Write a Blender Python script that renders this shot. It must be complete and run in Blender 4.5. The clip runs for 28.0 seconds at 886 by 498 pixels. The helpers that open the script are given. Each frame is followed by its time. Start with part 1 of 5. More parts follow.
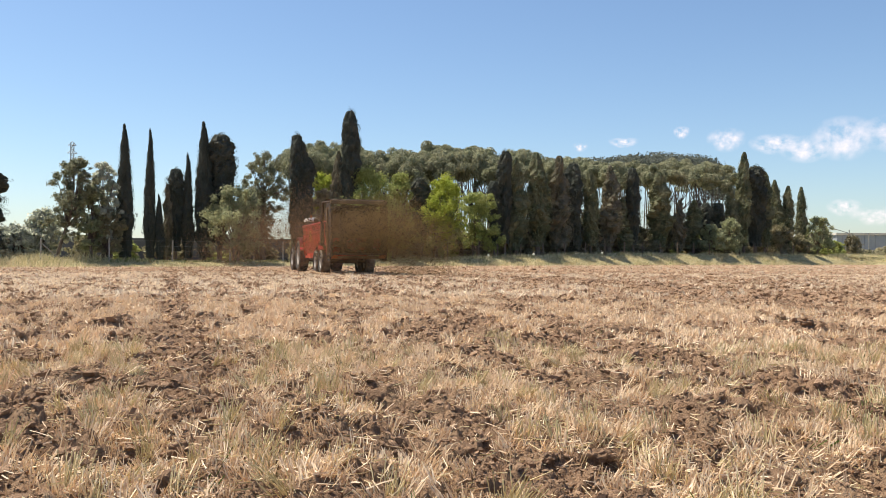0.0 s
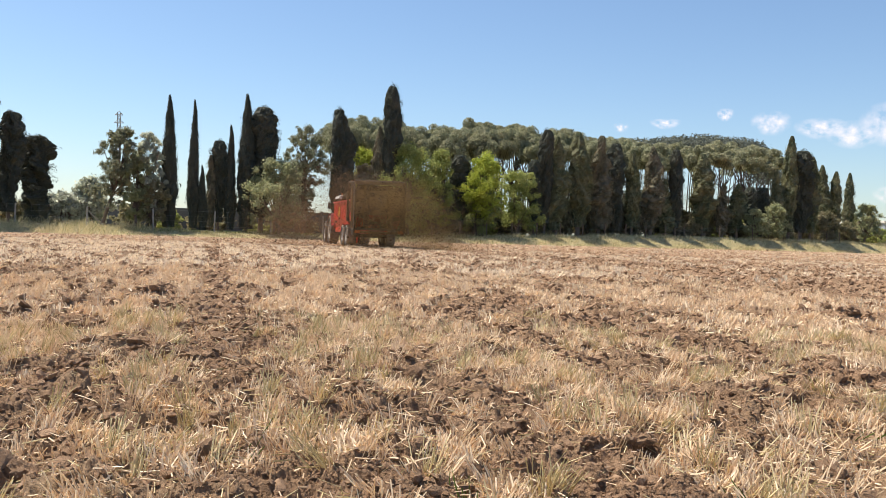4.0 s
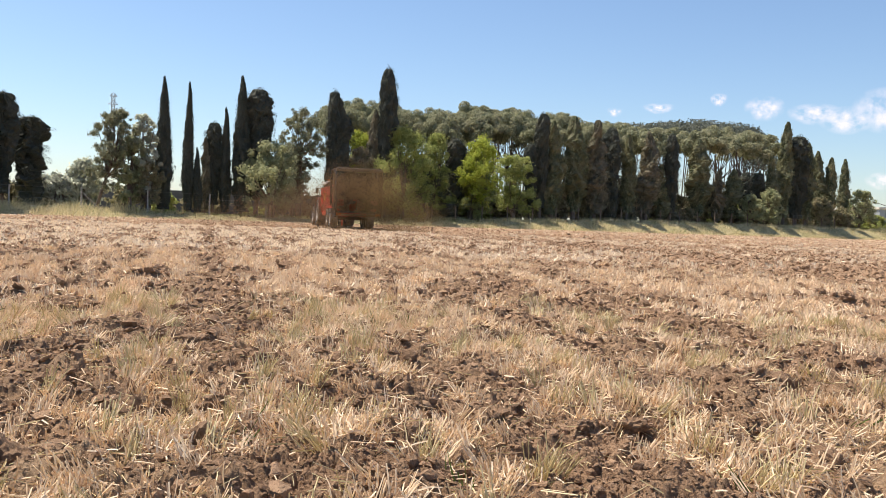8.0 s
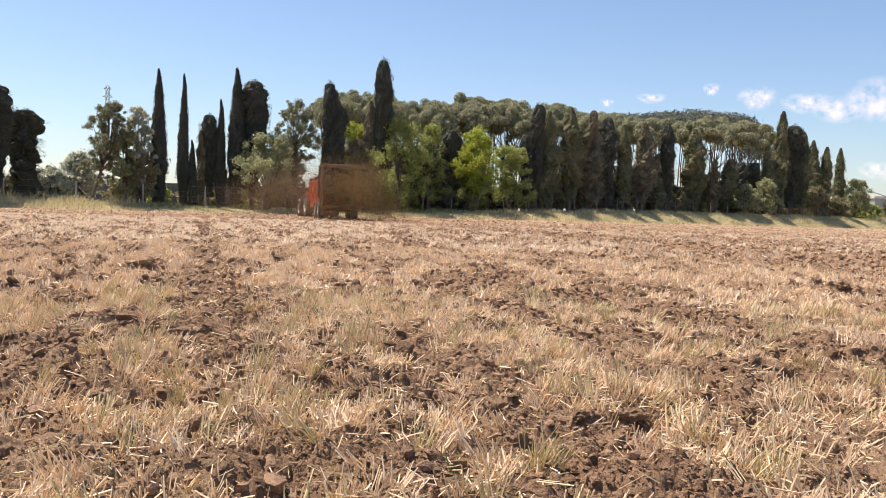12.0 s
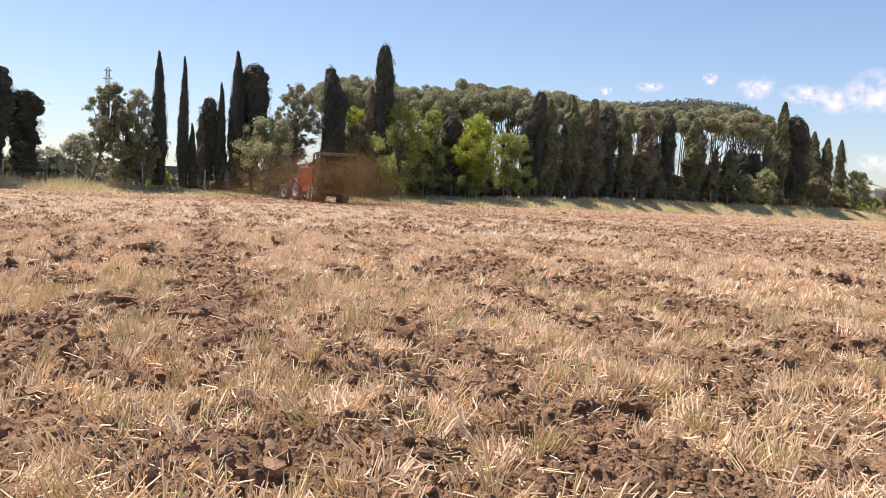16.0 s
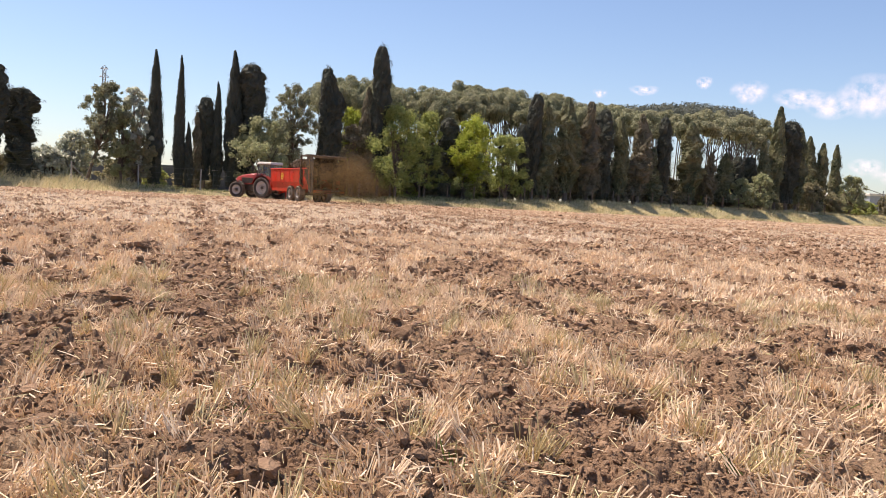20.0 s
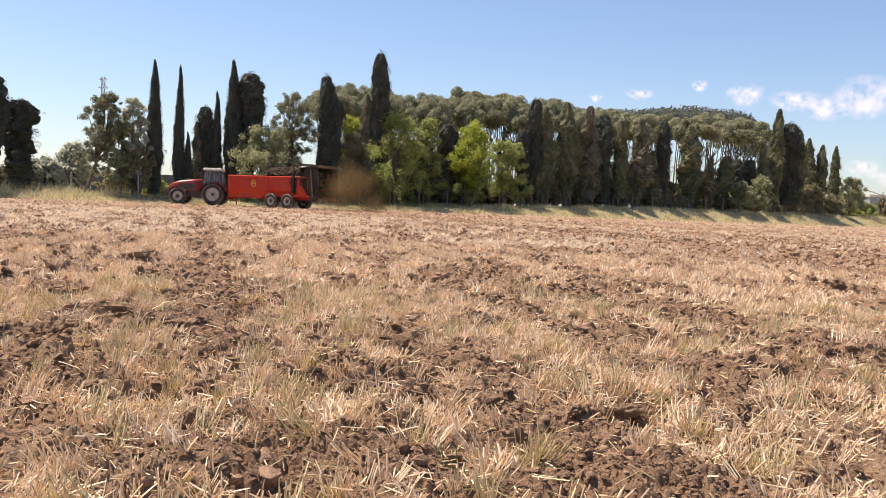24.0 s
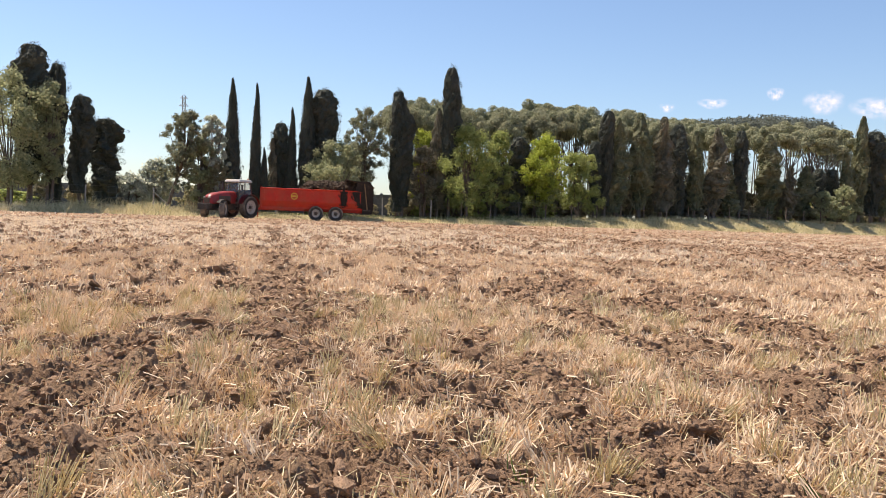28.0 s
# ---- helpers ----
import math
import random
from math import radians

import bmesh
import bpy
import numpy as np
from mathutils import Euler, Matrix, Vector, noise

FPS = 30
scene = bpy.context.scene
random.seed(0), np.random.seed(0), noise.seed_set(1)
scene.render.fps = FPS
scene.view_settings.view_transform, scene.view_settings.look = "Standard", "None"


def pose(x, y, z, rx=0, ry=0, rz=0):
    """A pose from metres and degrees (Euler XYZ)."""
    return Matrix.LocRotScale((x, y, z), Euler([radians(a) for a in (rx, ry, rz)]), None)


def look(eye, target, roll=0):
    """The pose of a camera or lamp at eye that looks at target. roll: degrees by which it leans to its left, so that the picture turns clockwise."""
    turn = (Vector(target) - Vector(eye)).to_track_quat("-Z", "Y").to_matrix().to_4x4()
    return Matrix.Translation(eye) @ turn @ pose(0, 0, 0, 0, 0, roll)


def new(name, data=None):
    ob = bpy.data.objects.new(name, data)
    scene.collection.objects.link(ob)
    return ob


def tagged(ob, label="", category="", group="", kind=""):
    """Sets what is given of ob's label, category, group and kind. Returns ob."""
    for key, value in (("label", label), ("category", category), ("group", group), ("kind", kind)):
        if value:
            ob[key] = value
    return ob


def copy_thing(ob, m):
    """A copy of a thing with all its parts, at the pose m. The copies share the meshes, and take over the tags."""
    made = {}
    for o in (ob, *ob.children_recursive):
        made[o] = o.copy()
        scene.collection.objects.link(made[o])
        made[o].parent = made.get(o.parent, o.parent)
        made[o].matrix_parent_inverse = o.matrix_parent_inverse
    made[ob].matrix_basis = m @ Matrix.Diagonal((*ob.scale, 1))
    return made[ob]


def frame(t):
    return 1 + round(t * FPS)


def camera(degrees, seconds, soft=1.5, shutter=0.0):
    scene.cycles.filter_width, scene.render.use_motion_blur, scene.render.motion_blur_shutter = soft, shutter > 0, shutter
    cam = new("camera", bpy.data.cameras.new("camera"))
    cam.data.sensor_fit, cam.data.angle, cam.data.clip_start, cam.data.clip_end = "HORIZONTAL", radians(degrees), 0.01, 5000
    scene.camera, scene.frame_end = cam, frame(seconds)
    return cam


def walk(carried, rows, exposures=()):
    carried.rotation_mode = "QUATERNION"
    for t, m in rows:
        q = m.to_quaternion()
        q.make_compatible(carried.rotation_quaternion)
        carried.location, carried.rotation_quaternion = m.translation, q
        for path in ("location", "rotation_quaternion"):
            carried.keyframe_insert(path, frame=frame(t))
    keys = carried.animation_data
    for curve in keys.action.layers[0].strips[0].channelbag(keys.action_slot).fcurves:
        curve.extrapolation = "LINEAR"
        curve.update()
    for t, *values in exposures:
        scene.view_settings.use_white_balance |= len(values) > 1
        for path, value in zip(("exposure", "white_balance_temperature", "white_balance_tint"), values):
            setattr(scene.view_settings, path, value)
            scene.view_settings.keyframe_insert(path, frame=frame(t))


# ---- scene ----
cam = camera(54.0, 28.0, soft=0.6)
PATH = [
    (0, pose(0.021, -0.041, 0.691, 90.65, -0.20, -0.00)),
    (0.5, pose(0.019, -0.041, 0.691, 90.47, -0.54, 0.04)),
    (1, pose(0.017, -0.041, 0.691, 90.45, -0.77, 0.50)),
    (1.5, pose(0.015, -0.041, 0.691, 90.43, -0.73, 1.52)),
    (2, pose(0.012, -0.037, 0.692, 90.20, -0.83, 2.01)),
    (2.5, pose(0.008, -0.031, 0.692, 89.74, -1.50, 2.22)),
    (3, pose(0.006, -0.027, 0.692, 89.12, -1.21, 2.43)),
    (3.5, pose(0.006, -0.025, 0.692, 89.13, -1.61, 2.52)),
    (5.5, pose(-0.006, -0.008, 0.691, 88.48, -1.90, 2.59)),
    (6, pose(-0.008, -0.008, 0.690, 88.12, -2.80, 2.58)),
    (6.5, pose(-0.006, -0.008, 0.691, 88.42, -2.56, 2.50)),
    (7, pose(-0.003, -0.009, 0.691, 88.59, -2.01, 2.39)),
    (7.5, pose(-0.001, -0.007, 0.691, 88.38, -2.00, 2.33)),
    (8, pose(-0.001, -0.003, 0.690, 88.06, -2.05, 2.24)),
    (8.5, pose(-0.001, -0.000, 0.689, 88.00, -1.91, 2.12)),
    (9, pose(-0.000, 0.001, 0.689, 87.73, -1.96, 2.06)),
    (9.5, pose(-0.001, 0.002, 0.689, 87.78, -2.14, 2.06)),
    (10, pose(-0.000, 0.002, 0.689, 87.82, -1.99, 1.91)),
    (10.5, pose(0.002, 0.001, 0.689, 88.05, -1.95, 1.83)),
    (11, pose(0.004, 0.002, 0.689, 87.99, -1.43, 1.78)),
    (11.5, pose(0.004, 0.004, 0.689, 87.89, -1.43, 1.82)),
    (12, pose(0.003, 0.008, 0.688, 87.50, -1.74, 1.98)),
    (12.5, pose(0.002, 0.011, 0.687, 87.13, -1.86, 2.14)),
    (14.5, pose(-0.005, 0.020, 0.686, 87.01, -2.35, 1.94)),
    (15, pose(-0.005, 0.021, 0.686, 86.85, -2.50, 1.95)),
    (15.5, pose(-0.005, 0.021, 0.686, 86.83, -2.27, 1.92)),
    (16, pose(-0.006, 0.022, 0.685, 86.62, -2.48, 1.96)),
    (16.5, pose(-0.007, 0.021, 0.686, 86.78, -2.57, 1.81)),
    (17, pose(-0.007, 0.020, 0.686, 86.93, -2.75, 1.71)),
    (17.5, pose(-0.006, 0.020, 0.686, 87.08, -2.44, 1.65)),
    (18, pose(-0.006, 0.021, 0.686, 86.90, -2.62, 1.68)),
    (18.5, pose(-0.007, 0.021, 0.686, 86.76, -2.51, 1.69)),
    (19, pose(-0.008, 0.021, 0.686, 86.70, -2.80, 1.72)),
    (19.5, pose(-0.009, 0.021, 0.686, 86.73, -2.77, 1.73)),
    (20, pose(-0.009, 0.021, 0.686, 86.72, -2.98, 1.70)),
    (20.5, pose(-0.009, 0.021, 0.686, 86.88, -2.54, 1.66)),
    (21, pose(-0.009, 0.022, 0.685, 86.79, -2.77, 1.72)),
    (21.5, pose(-0.008, 0.023, 0.685, 86.87, -2.57, 1.68)),
    (23.5, pose(-0.003, 0.017, 0.686, 86.97, -2.61, 1.69)),
    (24, pose(-0.002, 0.015, 0.686, 87.14, -2.27, 1.70)),
    (24.5, pose(-0.002, 0.012, 0.687, 87.21, -2.40, 1.69)),
    (25, pose(0.001, 0.006, 0.689, 87.31, -2.12, 2.02)),
    (25.5, pose(0.004, -0.003, 0.691, 87.48, -1.28, 5.25)),
    (26, pose(0.005, -0.010, 0.693, 87.69, -1.23, 6.07)),
    (26.5, pose(0.003, -0.014, 0.694, 87.68, -1.54, 6.22)),
    (27, pose(0.002, -0.015, 0.694, 87.88, -2.01, 6.10)),
    (27.5, pose(0.002, -0.015, 0.694, 87.92, -1.95, 6.37)),
    (28, pose(0.003, -0.016, 0.695, 87.81, -1.94, 6.41)),
]
# seconds, stops, kelvin, tint
LIGHTING = ((0, 0.61, 6500, 9), (3, 0.64, 6500, 9), (8, 0.68, 6520, 11), (12, 0.69, 6620, 15), (15, 0.69, 6700, 18), (20, 0.69, 6720, 19), (24, 0.69, 6700, 18), (28, 0.70, 6600, 14))
walk(cam, PATH, LIGHTING)

# ---- light ----
SUN_LEFT, SUN_UP = 66.0, 61.5      # degrees: azimuth to the left of straight ahead, height
sun_way = Vector((-math.sin(radians(SUN_LEFT)) * math.cos(radians(SUN_UP)), math.cos(radians(SUN_LEFT)) * math.cos(radians(SUN_UP)), math.sin(radians(SUN_UP))))
sun = new("sun", bpy.data.lights.new("sun", "SUN"))
sun.data.energy, sun.data.angle, sun.data.color = 5.0, radians(0.5), (1.0, 0.90, 0.75)
sun.matrix_basis = look(sun_way * 100, (0, 0, 0))
world = bpy.data.worlds.new("sky")
scene.world = world
world.use_nodes = True
sky = world.node_tree.nodes.new("ShaderNodeTexSky")
sky.sky_type, sky.sun_disc = "NISHITA", False
sky.sun_elevation, sky.sun_rotation = radians(SUN_UP), radians(-SUN_LEFT)
sky.air_density, sky.dust_density, sky.ozone_density = 1.0, 0.5, 4.2
world.node_tree.nodes["Background"].inputs[1].default_value = 0.095
world.node_tree.links.new(sky.outputs[0], world.node_tree.nodes["Background"].inputs[0])

# ---- materials ----
class Nodes:
    """Short calls for wiring node materials."""

    def __init__(self, name):
        self.m = bpy.data.materials.new(name)
        self.m.use_nodes = True
        self.t = self.m.node_tree
        self.p = self.t.nodes["Principled BSDF"]
        self.out = self.t.nodes["Material Output"]

    def add(self, kind, **values):
        n = self.t.nodes.new("ShaderNode" + kind)
        for k, v in values.items():
            n.inputs[k].default_value = v
        return n

    def link(self, a, b):
        self.t.links.new(a, b)

    def place(self, sx=1.0, sy=1.0, sz=1.0, rz=0.0, local=True):
        c = self.add("TexCoord")
        mp = self.add("Mapping")
        mp.inputs["Scale"].default_value = (sx, sy, sz)
        mp.inputs["Rotation"].default_value = (0, 0, rz)
        self.link(c.outputs["Object"], mp.inputs["Vector"])
        return mp.outputs[0]

    def noise(self, vec, scale, detail=4.0, rough=0.55, lo=0.35, hi=0.65):
        n = self.add("TexNoise", Scale=scale, Detail=detail, Roughness=rough)
        self.link(vec, n.inputs["Vector"])
        r = self.add("MapRange")
        r.inputs[1].default_value, r.inputs[2].default_value = lo, hi
        self.link(n.outputs["Fac"], r.inputs[0])
        return r.outputs[0]

    def mix(self, fac, a, b):
        n = self.t.nodes.new("ShaderNodeMix")
        n.data_type = "RGBA"
        for socket, v in ((n.inputs[0], fac), (n.inputs[6], a), (n.inputs[7], b)):
            if isinstance(v, (tuple, float, int)):
                socket.default_value = (*v, 1) if isinstance(v, tuple) else v
            else:
                self.link(v, socket)
        return n.outputs[2]

    def times(self, a, b):
        n = self.t.nodes.new("ShaderNodeMath")
        n.operation = "MULTIPLY"
        for socket, v in ((n.inputs[0], a), (n.inputs[1], b)):
            if isinstance(v, (float, int)):
                socket.default_value = v
            else:
                self.link(v, socket)
        return n.outputs[0]

    def bump(self, height, strength, distance):
        b = self.add("Bump", Strength=strength, Distance=distance)
        self.link(height, b.inputs["Height"])
        self.link(b.outputs[0], self.p.inputs["Normal"])

    def island(self):
        return self.add("NewGeometry").outputs["Random Per Island"]

    def done(self, colour, rough=0.8, metal=0.0, spec=0.3):
        if isinstance(colour, tuple):
            self.p.inputs["Base Color"].default_value = (*colour, 1)
        else:
            self.link(colour, self.p.inputs["Base Color"])
        self.p.inputs["Roughness"].default_value = rough
        self.p.inputs["Metallic"].default_value = metal
        self.p.inputs["Specular IOR Level"].default_value = spec
        return self.m


def m_surface(name, a, b, dirt, scale, rough=0.6, metal=0.0, dirt_amount=0.6, bump=0.2):
    """Two close tones of one surface, dirt in patches over them, fine relief."""
    n = Nodes(name)
    v = n.place()
    tone = n.mix(n.noise(v, scale, 5), a, b)
    stain = n.times(n.noise(v, scale * 0.35, 6, 0.65, 0.42, 0.7), dirt_amount)
    n.bump(n.noise(v, scale * 6, 3), bump, 0.01)
    return n.done(n.mix(stain, tone, dirt), rough, metal)


def m_leaves(name, dark, light, other, glow=0.35, rough=0.7):
    """Foliage: each leaf spray has its own tone, whole boughs drift in hue; light passes through in part."""
    n = Nodes(name)
    rnd = n.island()
    v = n.place()
    c = n.mix(rnd, dark, light)
    c = n.mix(n.times(n.noise(v, 0.55, 4, 0.6, 0.42, 0.68), 0.7), c, other)
    n.done(c, rough, 0, 0.12)
    tr = n.add("BsdfTranslucent")
    n.link(c, tr.inputs["Color"])
    ms = n.add("MixShader", Fac=glow)
    n.link(n.p.outputs[0], ms.inputs[1])
    n.link(tr.outputs[0], ms.inputs[2])
    n.link(ms.outputs[0], n.out.inputs["Surface"])
    return n.m


def m_soil(name, straw):
    """Tilled clay with crumbs and, by the share given, bits of chopped straw in rows."""
    n = Nodes(name)
    v = n.place()
    big = n.noise(v, 0.5, 4, 0.6)
    fine = n.noise(v, 26, 6, 0.7, 0.3, 0.7)
    c = n.mix(big, (0.335, 0.213, 0.13), (0.425, 0.276, 0.174))
    c = n.mix(fine, (0.205, 0.128, 0.08), c)
    rows = n.place(1.0, 0.16, 1.0, radians(-ROWS))
    patch = n.noise(rows, 1.15, 5, 0.65, 0.42, 0.60)
    far = n.noise(v, 3.2, 8, 0.75, 0.40, 0.66)
    c = n.mix(n.times(n.times(far, patch), straw), c, (0.62, 0.49, 0.32))
    coarse = n.add("Bump", Strength=0.4, Distance=0.07)
    n.link(n.noise(v, 8, 6, 0.65, 0.3, 0.7), coarse.inputs["Height"])
    grit = n.add("Bump", Strength=0.7, Distance=0.018)
    n.link(n.noise(v, 60, 6, 0.7), grit.inputs["Height"])
    n.link(coarse.outputs[0], grit.inputs["Normal"])
    n.link(grit.outputs[0], n.p.inputs["Normal"])
    return n.done(c, 0.95, 0, 0.1)


def m_straw(name, a, b, c):
    n = Nodes(name)
    rnd = n.island()
    v = n.place()
    col = n.mix(rnd, a, b)
    col = n.mix(n.times(n.noise(v, 0.9, 4, 0.6, 0.5, 0.72), 0.7), col, c)
    n.done(col, 0.5, 0, 0.35)
    tr = n.add("BsdfTranslucent")
    n.link(col, tr.inputs["Color"])
    ms = n.add("MixShader", Fac=0.35)
    n.link(n.p.outputs[0], ms.inputs[1])
    n.link(tr.outputs[0], ms.inputs[2])
    n.link(ms.outputs[0], n.out.inputs["Surface"])
    return n.m


ROWS = 17.5        # degrees to the left of straight ahead in which the field's rows run
SOIL = m_soil("tilled_soil", 0.32)


def m_clod():
    """Dry clay: every crumb has its own tone, with grit and darker damp patches."""
    n = Nodes("clod_clay")
    v = n.place()
    c = n.mix(n.island(), (0.25, 0.158, 0.097), (0.49, 0.325, 0.21))
    c = n.mix(n.times(n.noise(v, 22, 6, 0.65, 0.42, 0.7), 0.5), c, (0.27, 0.167, 0.108))
    n.bump(n.noise(v, 70, 6, 0.75), 0.72, 0.012)
    return n.done(c, 0.95, 0, 0.08)


CLOD = m_clod()
STRAW = m_straw("straw", (0.76, 0.58, 0.385), (0.98, 0.85, 0.66), (0.88, 0.70, 0.48))
STRAW_GREY = m_straw("old_straw", (0.52, 0.43, 0.23), (0.88, 0.76, 0.48), (0.60, 0.53, 0.28))
WEED = m_leaves("weed_green", (0.06, 0.10, 0.02), (0.16, 0.22, 0.05), (0.2, 0.2, 0.07), 0.3)
GRASS_DRY = m_straw("dry_grass", (0.50, 0.43, 0.25), (0.80, 0.70, 0.45), (0.42, 0.40, 0.19))
TURF = m_surface("verge_earth", (0.34, 0.285, 0.15), (0.42, 0.34, 0.19), (0.19, 0.2, 0.09), 1.2, 0.95, 0, 0.6, 0.8)
BARK = m_surface("bark", (0.15, 0.11, 0.085), (0.23, 0.18, 0.145), (0.09, 0.07, 0.055), 5, 0.9, 0, 0.6, 0.9)
BARK_PALE = m_surface("pine_bark", (0.075, 0.06, 0.053), (0.11, 0.085, 0.072), (0.09, 0.07, 0.058), 5, 0.9, 0, 0.5, 0.9)
CYPRESS = m_leaves("cypress_green", (0.055, 0.063, 0.05), (0.10, 0.11, 0.088), (0.11, 0.106, 0.08), 0.2)
CYPRESS_ROW = m_leaves("row_cypress_green", (0.085, 0.098, 0.056), (0.36, 0.375, 0.205), (0.33, 0.30, 0.18), 0.3)
CYPRESS_BROWN = m_leaves("cypress_dry", (0.095, 0.092, 0.062), (0.35, 0.322, 0.215), (0.33, 0.275, 0.19), 0.3)
PINE = m_leaves("pine_green", (0.16, 0.178, 0.108), (0.42, 0.42, 0.255), (0.33, 0.305, 0.20), 0.32)
GREEN = m_leaves("broadleaf_green", (0.22, 0.265, 0.08), (0.50, 0.54, 0.19), (0.36, 0.37, 0.15), 0.5)
AIRY = m_leaves("airy_green", (0.15, 0.158, 0.10), (0.38, 0.38, 0.25), (0.26, 0.27, 0.18), 0.45)
DEEP = m_leaves("deep_green", (0.16, 0.195, 0.07), (0.42, 0.45, 0.175), (0.30, 0.315, 0.13), 0.45)
OLIVE = m_leaves("olive_green", (0.25, 0.275, 0.15), (0.50, 0.51, 0.30), (0.38, 0.38, 0.22), 0.52)
LIME = m_leaves("fresh_green", (0.28, 0.34, 0.05), (0.58, 0.62, 0.12), (0.40, 0.45, 0.11), 0.5)
SILVER = m_leaves("silver_green", (0.42, 0.44, 0.36), (0.74, 0.75, 0.65), (0.5, 0.52, 0.38), 0.58)
SCRUB = m_leaves("scrub", (0.18, 0.175, 0.10), (0.38, 0.35, 0.21), (0.36, 0.30, 0.2), 0.4)
THICKET = m_leaves("thicket", (0.075, 0.085, 0.058), (0.165, 0.172, 0.118), (0.16, 0.145, 0.1), 0.35)
FARWOOD = m_leaves("far_wood", (0.085, 0.10, 0.085), (0.15, 0.165, 0.135), (0.12, 0.13, 0.11), 0.3)
RED = m_surface("red_paint", (0.57, 0.032, 0.014), (0.48, 0.026, 0.012), (0.32, 0.085, 0.04), 2.2, 0.42, 0, 0.55, 0.05)
MAROON = m_surface("tractor_red", (0.33, 0.024, 0.026), (0.26, 0.02, 0.022), (0.3, 0.13, 0.09), 2.5, 0.35, 0, 0.5, 0.05)
TYRE = m_surface("dusty_rubber", (0.075, 0.065, 0.055), (0.17, 0.14, 0.11), (0.40, 0.32, 0.25), 4, 0.9, 0, 0.85, 0.4)
# tyre rubber with the sidewall's shade put into its colour
SHADED_RUBBER = m_surface("shaded_rubber", (0.03, 0.028, 0.026), (0.05, 0.045, 0.04), (0.14, 0.115, 0.09), 5, 0.85, 0, 0.5, 0.3)
RIM = m_surface("dusty_rim", (0.55, 0.51, 0.46), (0.45, 0.41, 0.36), (0.33, 0.26, 0.2), 5, 0.6, 0.0, 0.6, 0.1)
STEEL = m_surface("dark_steel", (0.06, 0.055, 0.05), (0.1, 0.085, 0.075), (0.17, 0.115, 0.075), 3, 0.6, 0.3, 0.7, 0.2)
MANURE = m_surface("manure", (0.055, 0.034, 0.02), (0.09, 0.056, 0.032), (0.035, 0.022, 0.014), 7, 0.9, 0, 0.7, 1.0)
SLURRY = m_surface("wet_manure", (0.026, 0.019, 0.014), (0.045, 0.03, 0.02), (0.016, 0.012, 0.01), 6, 0.75, 0, 0.7, 1.0)
FLECK = m_leaves("flying_manure", (0.235, 0.16, 0.072), (0.285, 0.195, 0.09), (0.215, 0.142, 0.066), 0.5, 0.95)
DUST = m_leaves("manure_dust", (0.20, 0.125, 0.073), (0.25, 0.16, 0.095), (0.17, 0.105, 0.06), 0.5, 0.95)
CAKED = m_surface("manure_caked_steel", (0.20, 0.13, 0.07), (0.27, 0.175, 0.09), (0.08, 0.05, 0.03), 3, 0.85, 0, 0.8, 0.5)
YELLOW = m_surface("yellow_paint", (0.72, 0.46, 0.05), (0.62, 0.4, 0.05), (0.4, 0.2, 0.06), 4, 0.5, 0, 0.3, 0.05)
ROOFW = m_surface("pale_cab_roof", (0.66, 0.62, 0.56), (0.58, 0.53, 0.47), (0.42, 0.34, 0.27), 3, 0.5, 0, 0.5, 0.05)
LAMPG = m_surface("lamp_plastic", (0.6, 0.58, 0.5), (0.55, 0.5, 0.42), (0.4, 0.33, 0.25), 9, 0.25, 0, 0.3, 0.02)
ORANGE = m_surface("amber_plastic", (0.5, 0.13, 0.02), (0.42, 0.11, 0.02), (0.3, 0.16, 0.08), 9, 0.4, 0, 0.6, 0.02)
CONCRETE = m_surface("concrete", (0.40, 0.38, 0.35), (0.31, 0.29, 0.27), (0.18, 0.17, 0.14), 4, 0.9, 0, 0.6, 0.3)
WIRE = m_surface("galvanised", (0.36, 0.36, 0.35), (0.28, 0.28, 0.27), (0.2, 0.15, 0.11), 6, 0.5, 0.6, 0.4, 0.05)
DARKWALL = m_surface("dark_wall", (0.075, 0.08, 0.09), (0.10, 0.105, 0.115), (0.05, 0.05, 0.05), 1.2, 0.85, 0, 0.5, 0.1)
CLADDING = m_surface("grey_cladding", (0.30, 0.33, 0.38), (0.27, 0.30, 0.35), (0.22, 0.24, 0.27), 0.4, 0.5, 0.1, 0.4, 0.05)
WHITEWALL = m_surface("pale_wall", (0.62, 0.6, 0.56), (0.55, 0.53, 0.5), (0.4, 0.38, 0.34), 0.7, 0.8, 0, 0.4, 0.1)


def m_glass():
    n = Nodes("cab_glass")
    n.p.inputs["Alpha"].default_value = 0.3
    v = n.place()
    c = n.mix(n.noise(v, 3, 4, 0.6, 0.45, 0.7), (0.30, 0.36, 0.38), (0.40, 0.36, 0.30))
    return n.done(c, 0.08, 0, 0.5)


GLASS = m_glass()


